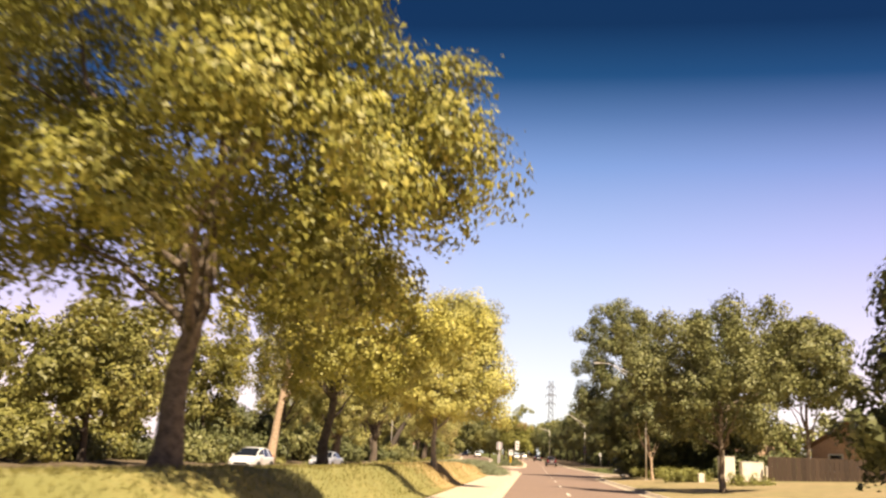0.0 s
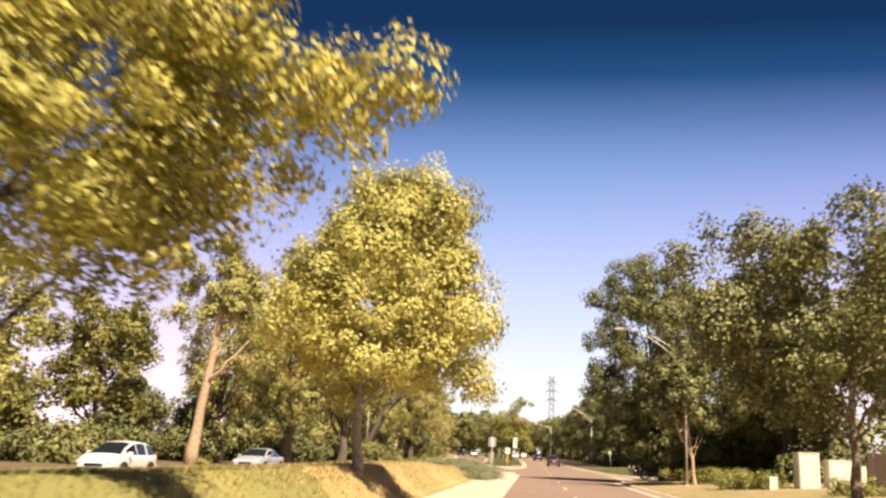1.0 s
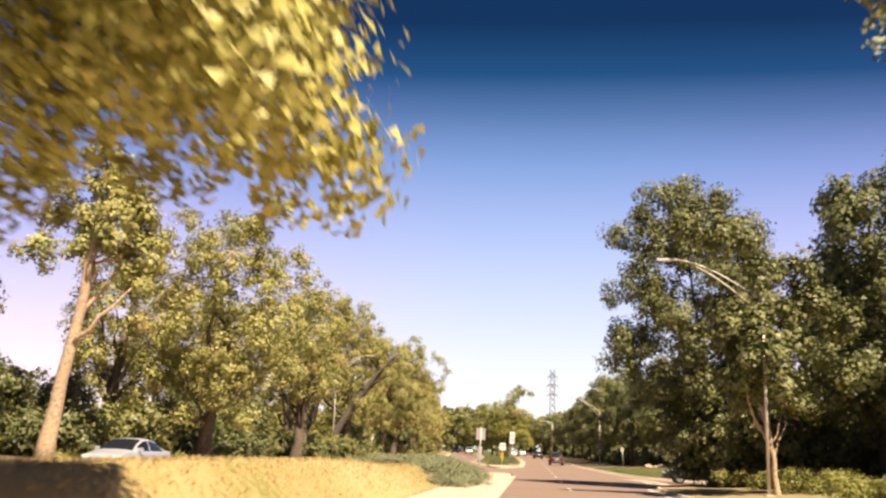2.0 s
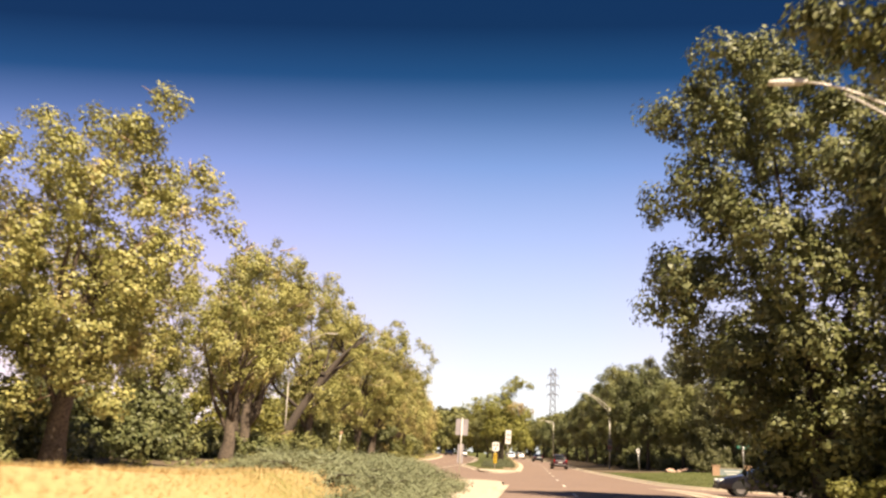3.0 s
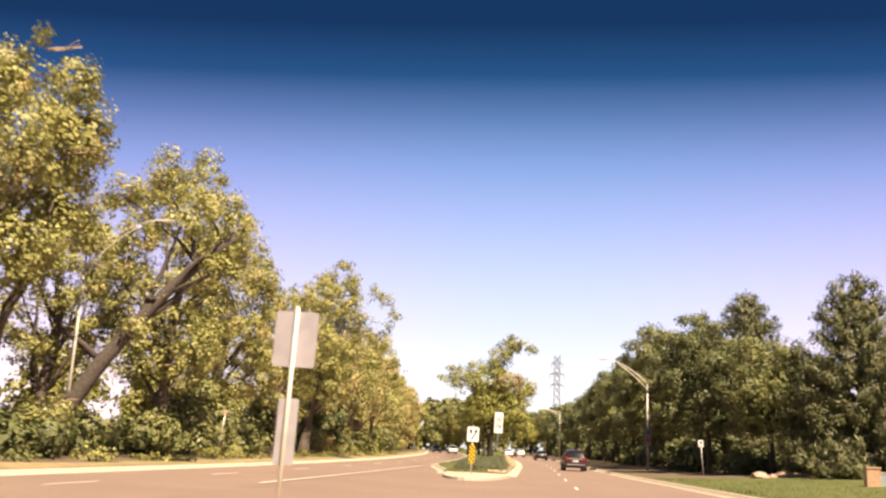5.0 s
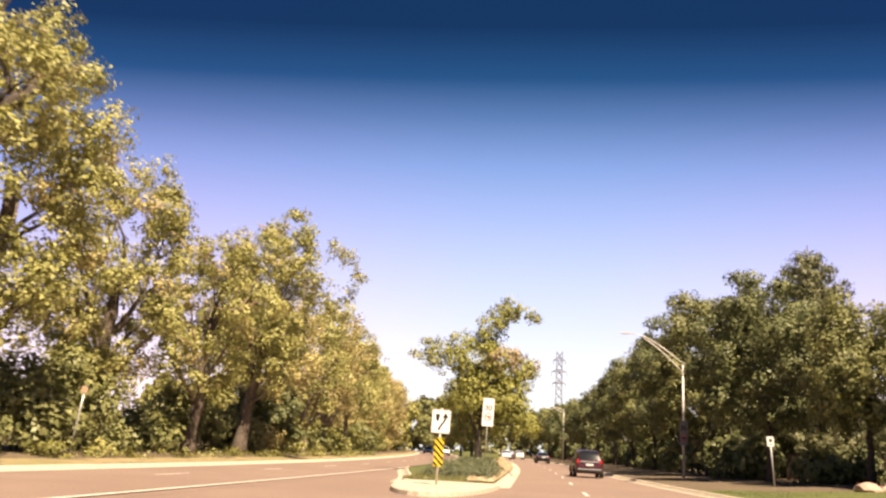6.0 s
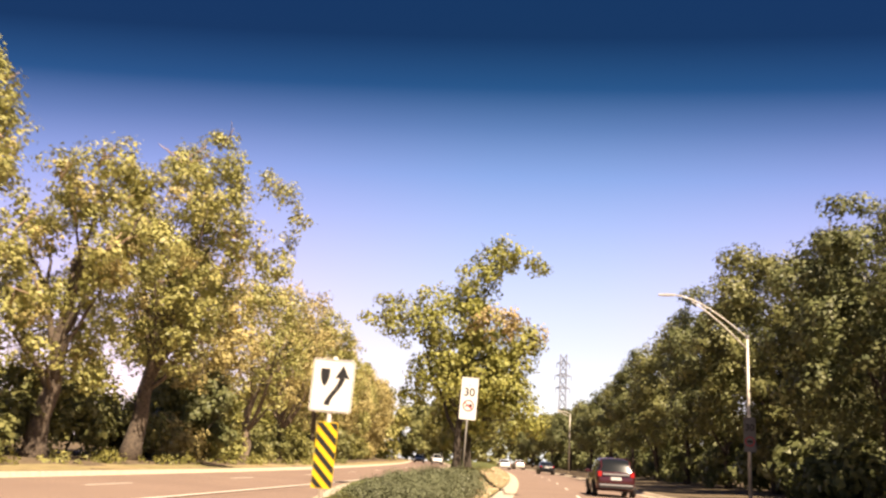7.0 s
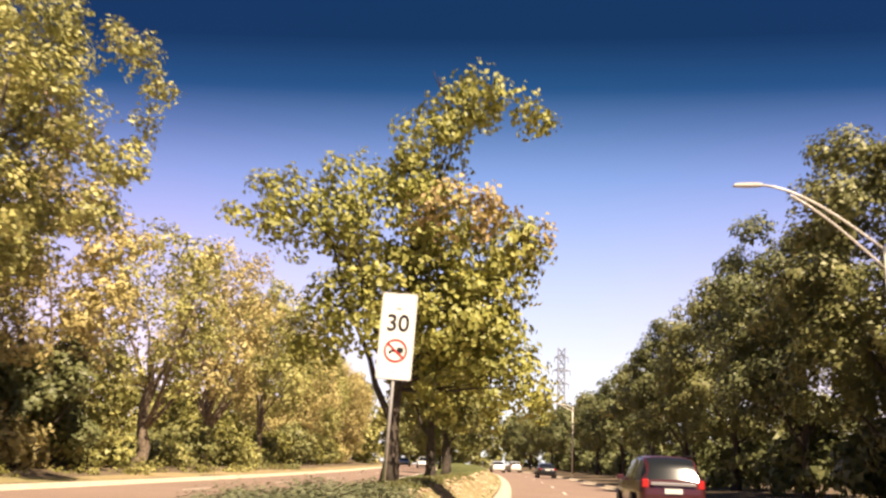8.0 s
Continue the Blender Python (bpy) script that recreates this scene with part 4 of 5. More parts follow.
# Added dark-leaved bushes stand in for the black shade under the tree row.
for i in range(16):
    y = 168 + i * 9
    shrub(on(kerb_right(y) + 7.2, y, 0.4), 2.4, 4.6, 3.4, L_DARK, 340 + i, "added dark bush standing in for the shade beneath the roadside trees", "shrub", "shrub", "bushes under the trees", size=0.36, per=3.0, clump=0.5)
# juniper bed on the end of the first median, and the bed on the island
def juniper(at, r, h, leaf, seed, label, group):
    """A spreading ground juniper: a low mat of fine sprays lying over one another."""
    rng, rnd = np.random.default_rng(seed), random.Random(seed)
    top = thing("juniper", pose(*at, 0, 0, rnd.uniform(0, 360)), label, "shrub", group)
    lobes = []
    for i in range(15):
        a, q = i * 2.39996, math.sqrt((i + 0.4) / 15)
        lobes.append((math.cos(a) * q * r, math.sin(a) * q * r, h * (0.6 - 0.5 * q * q) + rnd.uniform(-0.05, 0.05), 0.24))
    for k in range(5):
        a = rnd.uniform(0, 6.28)
        v, f = tube_data([(0, 0, 0), (math.cos(a) * r * 0.4, math.sin(a) * r * 0.4, h * 0.5), (math.cos(a) * r * 0.85, math.sin(a) * r * 0.85, h * 0.55)], [0.035, 0.025, 0.012], 5)
        obj("stem", v, f, BARK_DARK, top, smooth=True)
    c, o = clumps(lobes, 66, rng, 0.18)
    fo = new("foliage", leaf_mesh("foliage", c, o + np.array((0, 0, 0.5)), 0.060, rng, leaf, slender=0.5, simple=True))
    fo.parent = top
    return top


rj = random.Random(8)
first = [juniper(on(-5, 80), 1.1, 0.36, L_JUNIPER, 400 + i, "spreading grey-green juniper on the median end", "juniper bed") for i in range(3)]
spots = [(LEFT - 1.75 - c * 1.05 + rj.uniform(-0.25, 0.25), 72.2 + c * 2.3 + r * 1.35 + rj.uniform(-0.3, 0.3)) for c in range(7) for r in range(16) if 72.2 + c * 2.3 + r * 1.35 < (91 if c < 2 else 97.5)]
for i, (x, y) in enumerate(spots):
    m = pose(*on(x, y), 0, 0, rj.uniform(0, 360))
    if i < 3:
        first[i].matrix_basis = m
    else:
        copy_thing(first[i % 3], m)
second = [juniper(on(-3, 140), 0.7, 0.10, L_BED, 420 + i, "low clipped grey-green juniper on the traffic island", "island planting") for i in range(2)]
for i in range(33):
    x, y = LEFT - 1.15 - (i % 3) * 0.85 + rj.uniform(-0.2, 0.2), 146.6 + (i // 3) * 0.95 + rj.uniform(-0.2, 0.2)
    m = pose(*on(x, y), 0, 0, rj.uniform(0, 360))
    if i < 2:
        second[i].matrix_basis = m
    else:
        copy_thing(second[i % 2], m)


# ---- street furniture ----
def street_lamp(x, y, height, reach, turn=0.0, slim=1.0, rise=1.55):
    """A tapered steel pole with a two-rod curved arm and a flat lamp head over the road."""
    z0 = road_z(y) + 0.2
    top = thing("street_lamp", pose(x, y, z0, 0, 0, turn), "pale grey steel street lamp with a curved double arm", "street lamp", "street lamps")
    part("base", box((0.34, 0.34, 0.12), (0, 0, 0.06), 0.03), CONCRETE, top)
    part("pole", rod(0.105 * slim, height, (0, 0, 0), 0.07 * slim, 14), STEEL_PALE, top, smooth=True)
    for dz, low in ((0.0, 0.0), (-0.55, 0.35)):
        pts = []
        for i in range(9):
            u = i / 8
            pts.append((-reach * u, 0, height - 0.08 + dz * (1 - u) ** 1.2 + rise * (1.45 * u - 0.45 * u ** 3)))
            if low and u > 0.72:
                break
        v, f = tube_data(pts, [0.042 * slim] * len(pts), 8)
        obj("arm", v, f, STEEL_PALE, top, smooth=True)
    part("collar", rod(0.085, 0.14, (0, 0, height - 0.12), n=14), STEEL, top)
    head = part("lamp_head", outline([(-reach - 0.72, 0), (-reach - 0.68, 0.06), (-reach - 0.3, 0.09), (-reach + 0.05, 0.08), (-reach + 0.08, 0.03), (-reach, 0)], 0.2), STEEL_PALE, top)
    head.location = (0, -0.1, height + rise - 0.13)
    part("lens", box((0.42, 0.15, 0.03), (-reach - 0.38, 0, height + rise - 0.14), 0.01), SIGN_WHITE, head).location = (0, 0.1, -height - rise + 0.13)
    return top


street_lamp(8.7, 73.6, 7.5, 3.3, slim=0.6)
lamp_b = street_lamp(9.1, 167, 7.25, 3.25, slim=0.8, rise=1.82)
street_lamp(4.4, 251, 7.9, 2.2, rise=0.35)
street_lamp(-19.3, 126.6, 8.7, 3.0, 180, 0.6)


def post(h, top, r=0.032, material=None):
    return part("post", rod(r, h, (0, 0, -0.2), n=10), material or STEEL, top, smooth=True)


def keep_right_sign(x, y):
    at = on(x, y)
    at = (at[0], at[1], at[2] + 0.25)
    top = thing("keep_right_sign", pose(*at, 0, 1.6, 4), "white arrow sign for passing a divider over a striped marker", "road sign")
    part("post", rod(0.034, 2.6, (0, 0, -0.4), n=10), STEEL_PALE, top, smooth=True)
    face = part("sign_plate", outline(rounded(0.61, 0.76, 0.05, 0, 1.78), 0.004, y=-0.045), SIGN_WHITE, top)
    part("border", ring_bm(rounded(0.585, 0.735, 0.045, 0, 1.78), rounded(0.57, 0.72, 0.04, 0, 1.78), -0.0465), BLACK, face)
    part("divider_symbol", outline([(-0.185, 2.02), (-0.05, 2.02), (-0.052, 1.90), (-0.075, 1.82), (-0.115, 1.76), (-0.155, 1.82), (-0.18, 1.90)], 0.003, y=-0.049), BLACK, face)
    left, right = [], []
    for i in range(13):
        u = i / 12
        cx = -0.055 + 0.19 * (3 * u * u - 2 * u ** 3)
        cz = 1.50 + 0.40 * u
        left.append((cx - 0.04, cz))
        right.append((cx + 0.04, cz))
    arrow = right[::1] + [(0.245, 1.88), (0.135, 2.08), (0.025, 1.88)] + left[::-1]
    part("arrow", outline(arrow, 0.003, y=-0.049), BLACK, face)
    marker = part("object_marker", outline(rounded(0.30, 0.92, 0.03, 0, 0.80), 0.004, y=-0.045), YELLOW, top, "yellow and black striped hazard marker")
    for k in range(-1, 6):
        z = 0.42 + k * 0.2
        pts = clip_band(z, 0.145, 0.35, 1.25)
        if len(pts) > 2:
            part("stripe", outline(pts, 0.003, y=-0.049), BLACK, marker)
    return top


def clip_band(z, half, lo, hi):
    """A slanting stripe that falls to the right, cut to the marker's height."""
    raw = [(-half, z + 0.2), (half, z - 0.09), (half, z + 0.01), (-half, z + 0.3)]
    out = raw
    for lim, sgn in ((lo, 1), (hi, -1)):
        res = []
        for i in range(len(out)):
            (x0, z0), (x1, z1) = out[i], out[(i + 1) % len(out)]
            a, b = sgn * (z0 - lim), sgn * (z1 - lim)
            if a >= 0:
                res.append((x0, z0))
            if a * b < 0:
                u = a / (a - b)
                res.append((x0 + (x1 - x0) * u, z0 + (z1 - z0) * u))
        out = res
        if not out:
            break
    return out


def ring_bm(outer, inner, y, thick=0.003):
    bm = bmesh.new()
    o = [bm.verts.new((x, y, z)) for x, z in outer]
    i = [bm.verts.new((x, y, z)) for x, z in inner]
    for k in range(len(o)):
        j = (k + 1) % len(o)
        bm.faces.new((o[k], o[j], i[j], i[k]))
    geo = bmesh.ops.extrude_face_region(bm, geom=bm.faces[:])
    for v in geo["geom"]:
        if isinstance(v, bmesh.types.BMVert):
            v.co.y -= thick
    return bm


def words(text, size, x, z, y, material, parent):
    cu = bpy.data.curves.new("lettering", "FONT")
    cu.body, cu.size, cu.extrude, cu.align_x, cu.align_y = text, size, 0.001, "CENTER", "CENTER"
    cu.offset = 0.006
    cu.materials.append(material)
    ob = new("lettering", cu)
    ob.parent = parent
    ob.matrix_basis = pose(x, y, z, 90, 0, 0)
    return ob


def speed_sign(x, y, lift):
    at = on(x, y)
    at = (at[0], at[1], at[2] + lift)
    top = thing("speed_limit_sign", pose(*at, 0, 2.2, 3), "tall white 30 speed limit sign with a red no-trucks circle", "road sign")
    part("post", rod(0.03, 3.5, (0, 0, -0.4), n=10), STEEL, top, smooth=True)
    face = part("sign_plate", outline(rounded(0.60, 1.48, 0.04, 0, 2.55), 0.004, y=-0.04), SIGN_WHITE, top)
    part("border", ring_bm(rounded(0.58, 1.46, 0.04, 0, 2.55), rounded(0.565, 1.445, 0.035, 0, 2.55), -0.041), STEEL, face)
    words("30", 0.40, 0, 2.76, -0.044, BLACK, face)
    part("small_print", box((0.10, 0.003, 0.035), (0.0, -0.042, 3.02)), STEEL, face)
    circ = [(0.2 * math.cos(2 * math.pi * i / 32), 2.30 + 0.2 * math.sin(2 * math.pi * i / 32)) for i in range(32)]
    circ_in = [(0.165 * math.cos(2 * math.pi * i / 32), 2.30 + 0.165 * math.sin(2 * math.pi * i / 32)) for i in range(32)]
    part("ban_ring", ring_bm(circ, circ_in, -0.042), RED, face, "red prohibition ring")
    part("truck_symbol", outline([(-0.12, 2.25), (-0.10, 2.30), (-0.03, 2.33), (-0.02, 2.30), (0.02, 2.31), (0.02, 2.36), (0.13, 2.36), (0.13, 2.27), (0.09, 2.27), (0.09, 2.24), (0.05, 2.24), (0.05, 2.28), (-0.06, 2.28), (-0.08, 2.24)], 0.002, y=-0.044), BLACK, face)
    part("ban_bar", box((0.36, 0.003, 0.03), (0, -0.047, 2.30), rot=(0, 40, 0)), RED, face)
    part("bolt", rod(0.012, 0.012, (0.0, -0.04, 3.1), n=8, rot=(90, 0, 0)), STEEL, face)
    part("bolt", rod(0.012, 0.012, (0.0, -0.04, 1.95), n=8, rot=(90, 0, 0)), STEEL, face)
    return top


def back_sign(x, y):
    """Signs for the other direction, seen from behind."""
    at = on(x, y)
    top = thing("road_sign", pose(*at, 0, 1.6, 0), "bare metal back of a road sign on a pale post", "road sign")
    post(3.3, top, 0.032, STEEL_PALE)
    part("sign_plate", outline(rounded(0.64, 0.82, 0.05, 0, 2.62), 0.004, y=0.035), SIGN_BACK, top)
    part("brace", box((0.05, 0.02, 0.80), (0, 0.022, 2.62)), STEEL, top)
    part("marker_plate", outline(rounded(0.30, 0.95, 0.03, 0.0, 1.28), 0.004, y=0.035), SIGN_BACK, top, "narrow marker plate seen from behind")
    return top


# a white plate whose grey colour carries the shade of the trees
plate = part("speed_plate", outline(rounded(0.52, 1.50, 0.05, 0, 2.85), 0.012, y=-0.125), STEEL_GREY, lamp_b, "white 30 plate coloured grey for tree shade, with a no-trucks circle")
words("30", 0.40, 0, 3.15, -0.128, BLACK, plate)
disc = [(math.cos(2 * math.pi * k / 28), math.sin(2 * math.pi * k / 28)) for k in range(28)]
part("ban_ring", ring_bm([(0.21 * u, 2.55 + 0.21 * v) for u, v in disc], [(0.17 * u, 2.55 + 0.17 * v) for u, v in disc], -0.126), RED, plate)
part("truck_symbol", box((0.24, 0.004, 0.10), (0, -0.127, 2.55)), BLACK, plate)
keep_right_sign(-3.27, 137.95)
speed_sign(-2.73, 157.3, 0.08)
back_sign(-3.75, 103.2)

at = on(10.9, 152.4, 0.3)
small = thing("parking_sign", pose(*at, 0, -4, 0), "small white parking sign on a leaning steel post", "road sign")
post(2.4, small, 0.03)
sp = part("sign_plate", outline(rounded(0.32, 0.45, 0.03, 0, 2.15), 0.004, y=-0.04), SIGN_WHITE, small)
part("symbol_bar", box((0.14, 0.003, 0.16), (0, -0.043, 2.2)), BLACK, sp)
part("symbol_bar", box((0.2, 0.003, 0.04), (0, -0.043, 2.02)), RED, sp)

corner = thing("stop_sign", pose(15.8, 127.6, road_z(127) + 0.42), "stop sign seen from behind under green street name blades", "road sign")
post(3.0, corner, 0.03)
part("octagon_plate", outline([(0.38 * math.cos(radians(22.5 + 45 * i)), 1.95 + 0.38 * math.sin(radians(22.5 + 45 * i))) for i in range(8)], 0.004, y=0.035), STEEL_DARK, corner).rotation_euler = (0, 0, radians(65))
for nm, rz, z in (("name_blade", 8, 2.35), ("name_blade", 98, 2.58)):
    b = part(nm, box((0.95, 0.012, 0.2), (0, 0, z), 0.004), GREEN, corner, "green street name blade")
    b.rotation_euler = (0, 0, radians(rz))
    part("text_bar", box((0.7, 0.016, 0.07), (0, 0, z)), STEEL_GREY, b)

# entrance wall: two piers with a sign panel between them
BRICK = mat("pink_stucco", (0.50, 0.31, 0.20), 0.9, grain=(0.40, 0.25, 0.16), grain_scale=9, stain=(0.55, 0.36, 0.25), stain_scale=1.2, bump=0.6, bump_scale=30)
PANEL = mat("sign_panel_paint", (0.28, 0.33, 0.335), 0.6, grain=(0.22, 0.27, 0.28), grain_scale=5)
wall = thing("entrance_sign", pose(14.9, 133.6, road_z(133) + 0.28, 0, 0, -6), "low entrance sign panel between two tan masonry piers", "sign")
for x in (0.0, 2.5):
    pier = part("pier", box((0.58, 0.58, 1.05), (x, 0, 0.5), 0.02), BRICK, wall)
    part("cap", box((0.64, 0.64, 0.08), (x, 0, 1.06), 0.02), BRICK, pier)
panel = part("panel", box((1.9, 0.14, 0.62), (1.25, 0, 0.52), 0.015), PANEL, wall, "pale blue-grey sign panel")
part("frame", box((1.9, 0.18, 0.06), (1.25, 0, 0.86), 0.01), CONCRETE, panel)
for k, w in enumerate((1.2, 0.85)):
    part("text_bar", box((w, 0.02, 0.08), (1.25, -0.075, 0.62 - 0.22 * k)), SIGN_WHITE, panel)

# utility cabinets
CAB = mat("cabinet_paint", (0.74, 0.68, 0.58), 0.55, grain=(0.66, 0.60, 0.50), grain_scale=3, stain=(0.78, 0.73, 0.64), stain_scale=1.5)


def cabinet(x, y, w, d, h, label, dome=False):
    top = thing("utility_cabinet", pose(x, y, road_z(y) + 0.12, 0, 0, 2), label, "utility cabinet", "utility cabinets")
    part("plinth", box((w + 0.16, d + 0.16, 0.14), (0, 0, 0.07), 0.02), CONCRETE, top)
    body = part("body", box((w, d, h - 0.14), (0, 0, 0.14 + (h - 0.14) / 2), 0.06 if dome else 0.02), CAB, top)
    door = part("door", box((w * 0.9, 0.02, h * 0.78), (0, -d / 2 - 0.012, 0.14 + h * 0.45), 0.006), CAB, top)
    part("handle", box((0.03, 0.03, 0.16), (w * 0.32, -d / 2 - 0.035, 0.14 + h * 0.45), 0.006), STEEL, door)
    part("lid", box((w + 0.05, d + 0.05, 0.05), (0, 0, h + 0.02), 0.02), CAB, top)


cabinet(13.30, 66.5, 1.0, 0.9, 2.05, "tall cream utility cabinet with rounded top on the verge", True)
cabinet(15.10, 67.0, 1.45, 0.9, 1.75, "wide cream utility cabinet on a concrete plinth")
cabinet(16.50, 68.0, 0.45, 0.45, 1.5, "narrow cream utility pedestal")
cabinet(11.40, 65.5, 0.4, 0.4, 0.85, "short cream utility pedestal by the kerb")


# ---- vehicles ----
TYRE = mat("tyre_rubber", (0.018, 0.018, 0.018), 0.85)
RIM = mat("alloy_rim", (0.5, 0.5, 0.5), 0.35, 0.8)
PANE = mat("tinted_pane", (0.012, 0.014, 0.016), 0.12, spec=0.5)
LAMP_RED = mat("tail_lamp", (0.42, 0.02, 0.02), 0.25)
LAMP_CLEAR = mat("head_lamp", (0.75, 0.75, 0.74), 0.2)
PLATE = mat("number_plate", (0.62, 0.62, 0.60), 0.5)
TRIM = mat("black_trim", (0.02, 0.02, 0.022), 0.6)


def car_paint(name, c, rough=0.3):
    m = mat(name, c, rough, 0.25, spec=0.6)
    m.node_tree.nodes["Principled BSDF"].inputs["Coat Weight"].default_value = 0.35
    m.node_tree.nodes["Principled BSDF"].inputs["Coat Roughness"].default_value = 0.08
    return m


SHAPES = {  # length, half width, belt, roof line from tail to nose
    "suv": (4.55, 0.91, 1.04, [(-2.27, 0.62), (-2.25, 0.98), (-2.16, 1.14), (-1.92, 1.54), (-1.62, 1.65), (-0.6, 1.70), (0.3, 1.64), (1.12, 1.12), (1.3, 1.05), (1.95, 0.95), (2.2, 0.78), (2.27, 0.52)]),
    "hatch": (4.2, 0.86, 0.98, [(-2.1, 0.60), (-2.07, 0.92), (-1.95, 1.04), (-1.60, 1.42), (-1.2, 1.50), (-0.4, 1.55), (0.2, 1.50), (1.42, 0.99), (1.6, 0.93), (1.9, 0.80), (2.05, 0.64), (2.1, 0.48)]),
    "sedan": (4.6, 0.90, 0.94, [(-2.3, 0.60), (-2.27, 0.88), (-2.1, 0.99), (-1.7, 1.01), (-0.95, 1.36), (-0.3, 1.45), (0.25, 1.41), (1.18, 0.98), (1.35, 0.93), (2.0, 0.80), (2.23, 0.66), (2.3, 0.48)]),
}


def car_shell(style):
    """Quads of the painted shell, the side windows and the screens, from one smooth surface."""
    L, W, belt, line = SHAPES[style]
    ys = np.linspace(-L / 2, L / 2, 62)
    ly, lz = [p[0] for p in line], [p[1] for p in line]
    tops = np.array([np.mean([np.interp(y + d, ly, lz) for d in (-0.05, 0, 0.05)]) for y in ys])
    rings = []
    for y, zt in zip(ys, tops):
        e = abs(2 * y / L)
        w = W * (1 - 0.10 * e ** 4 - 0.10 * max(0.0, e - 0.93) / 0.07)
        lo = 0.24 + 0.10 * max(0.0, e - 0.75) / 0.25
        up = max(0.0, zt - belt)
        cab = min(1.0, up / 0.30)
        zb = min(belt, zt - 0.05)
        wr = w * (0.97 - 0.21 * cab)
        half = [(0.0, lo), (w * 0.86, lo), (w * 0.965, lo + 0.10), (w, min(0.55, zb - 0.1)), (w * 0.99, zb - 0.05), (w * 0.965, zb)]
        for q in (0.33, 0.66, 1.0):
            half.append((w * 0.965 + (wr - w * 0.965) * q, zb + (max(zt - 0.09, zb + 0.01) - zb) * q))
        half += [(wr - 0.07, zt - 0.03), (wr * 0.6, zt), (0.0, zt + 0.012)]
        rings.append([(x, y, z) for x, z in half] + [(-x, y, z) for x, z in half[-2:0:-1]])
    n = len(rings[0])
    verts = [v for r in rings for v in r]
    paint, side, screen = [], [], []
    doors = {"suv": (-1.15, 0.0), "hatch": (-0.95, 0.0), "sedan": (-0.15,)}[style]
    for i in range(len(ys) - 1):
        ym, slope = (ys[i] + ys[i + 1]) / 2, abs(tops[i + 1] - tops[i]) / (ys[1] - ys[0])
        low = min(tops[i], tops[i + 1])
        for k in range(n):
            quad = (i * n + k, i * n + (k + 1) % n, (i + 1) * n + (k + 1) % n, (i + 1) * n + k)
            j = k if k < 11 else n - 1 - k
            if j in (5, 6, 7) and low > belt + 0.24 and all(abs(ym - d) > 0.06 for d in doors):
                side.append(quad)
            elif j in (9, 10) and slope > 0.36 and low > belt + 0.02:
                screen.append(quad)
            else:
                paint.append(quad)
    ends = [tuple(range(n))[::-1], tuple(range((len(ys) - 1) * n, len(ys) * n))]
    return verts, paint + ends, side, screen


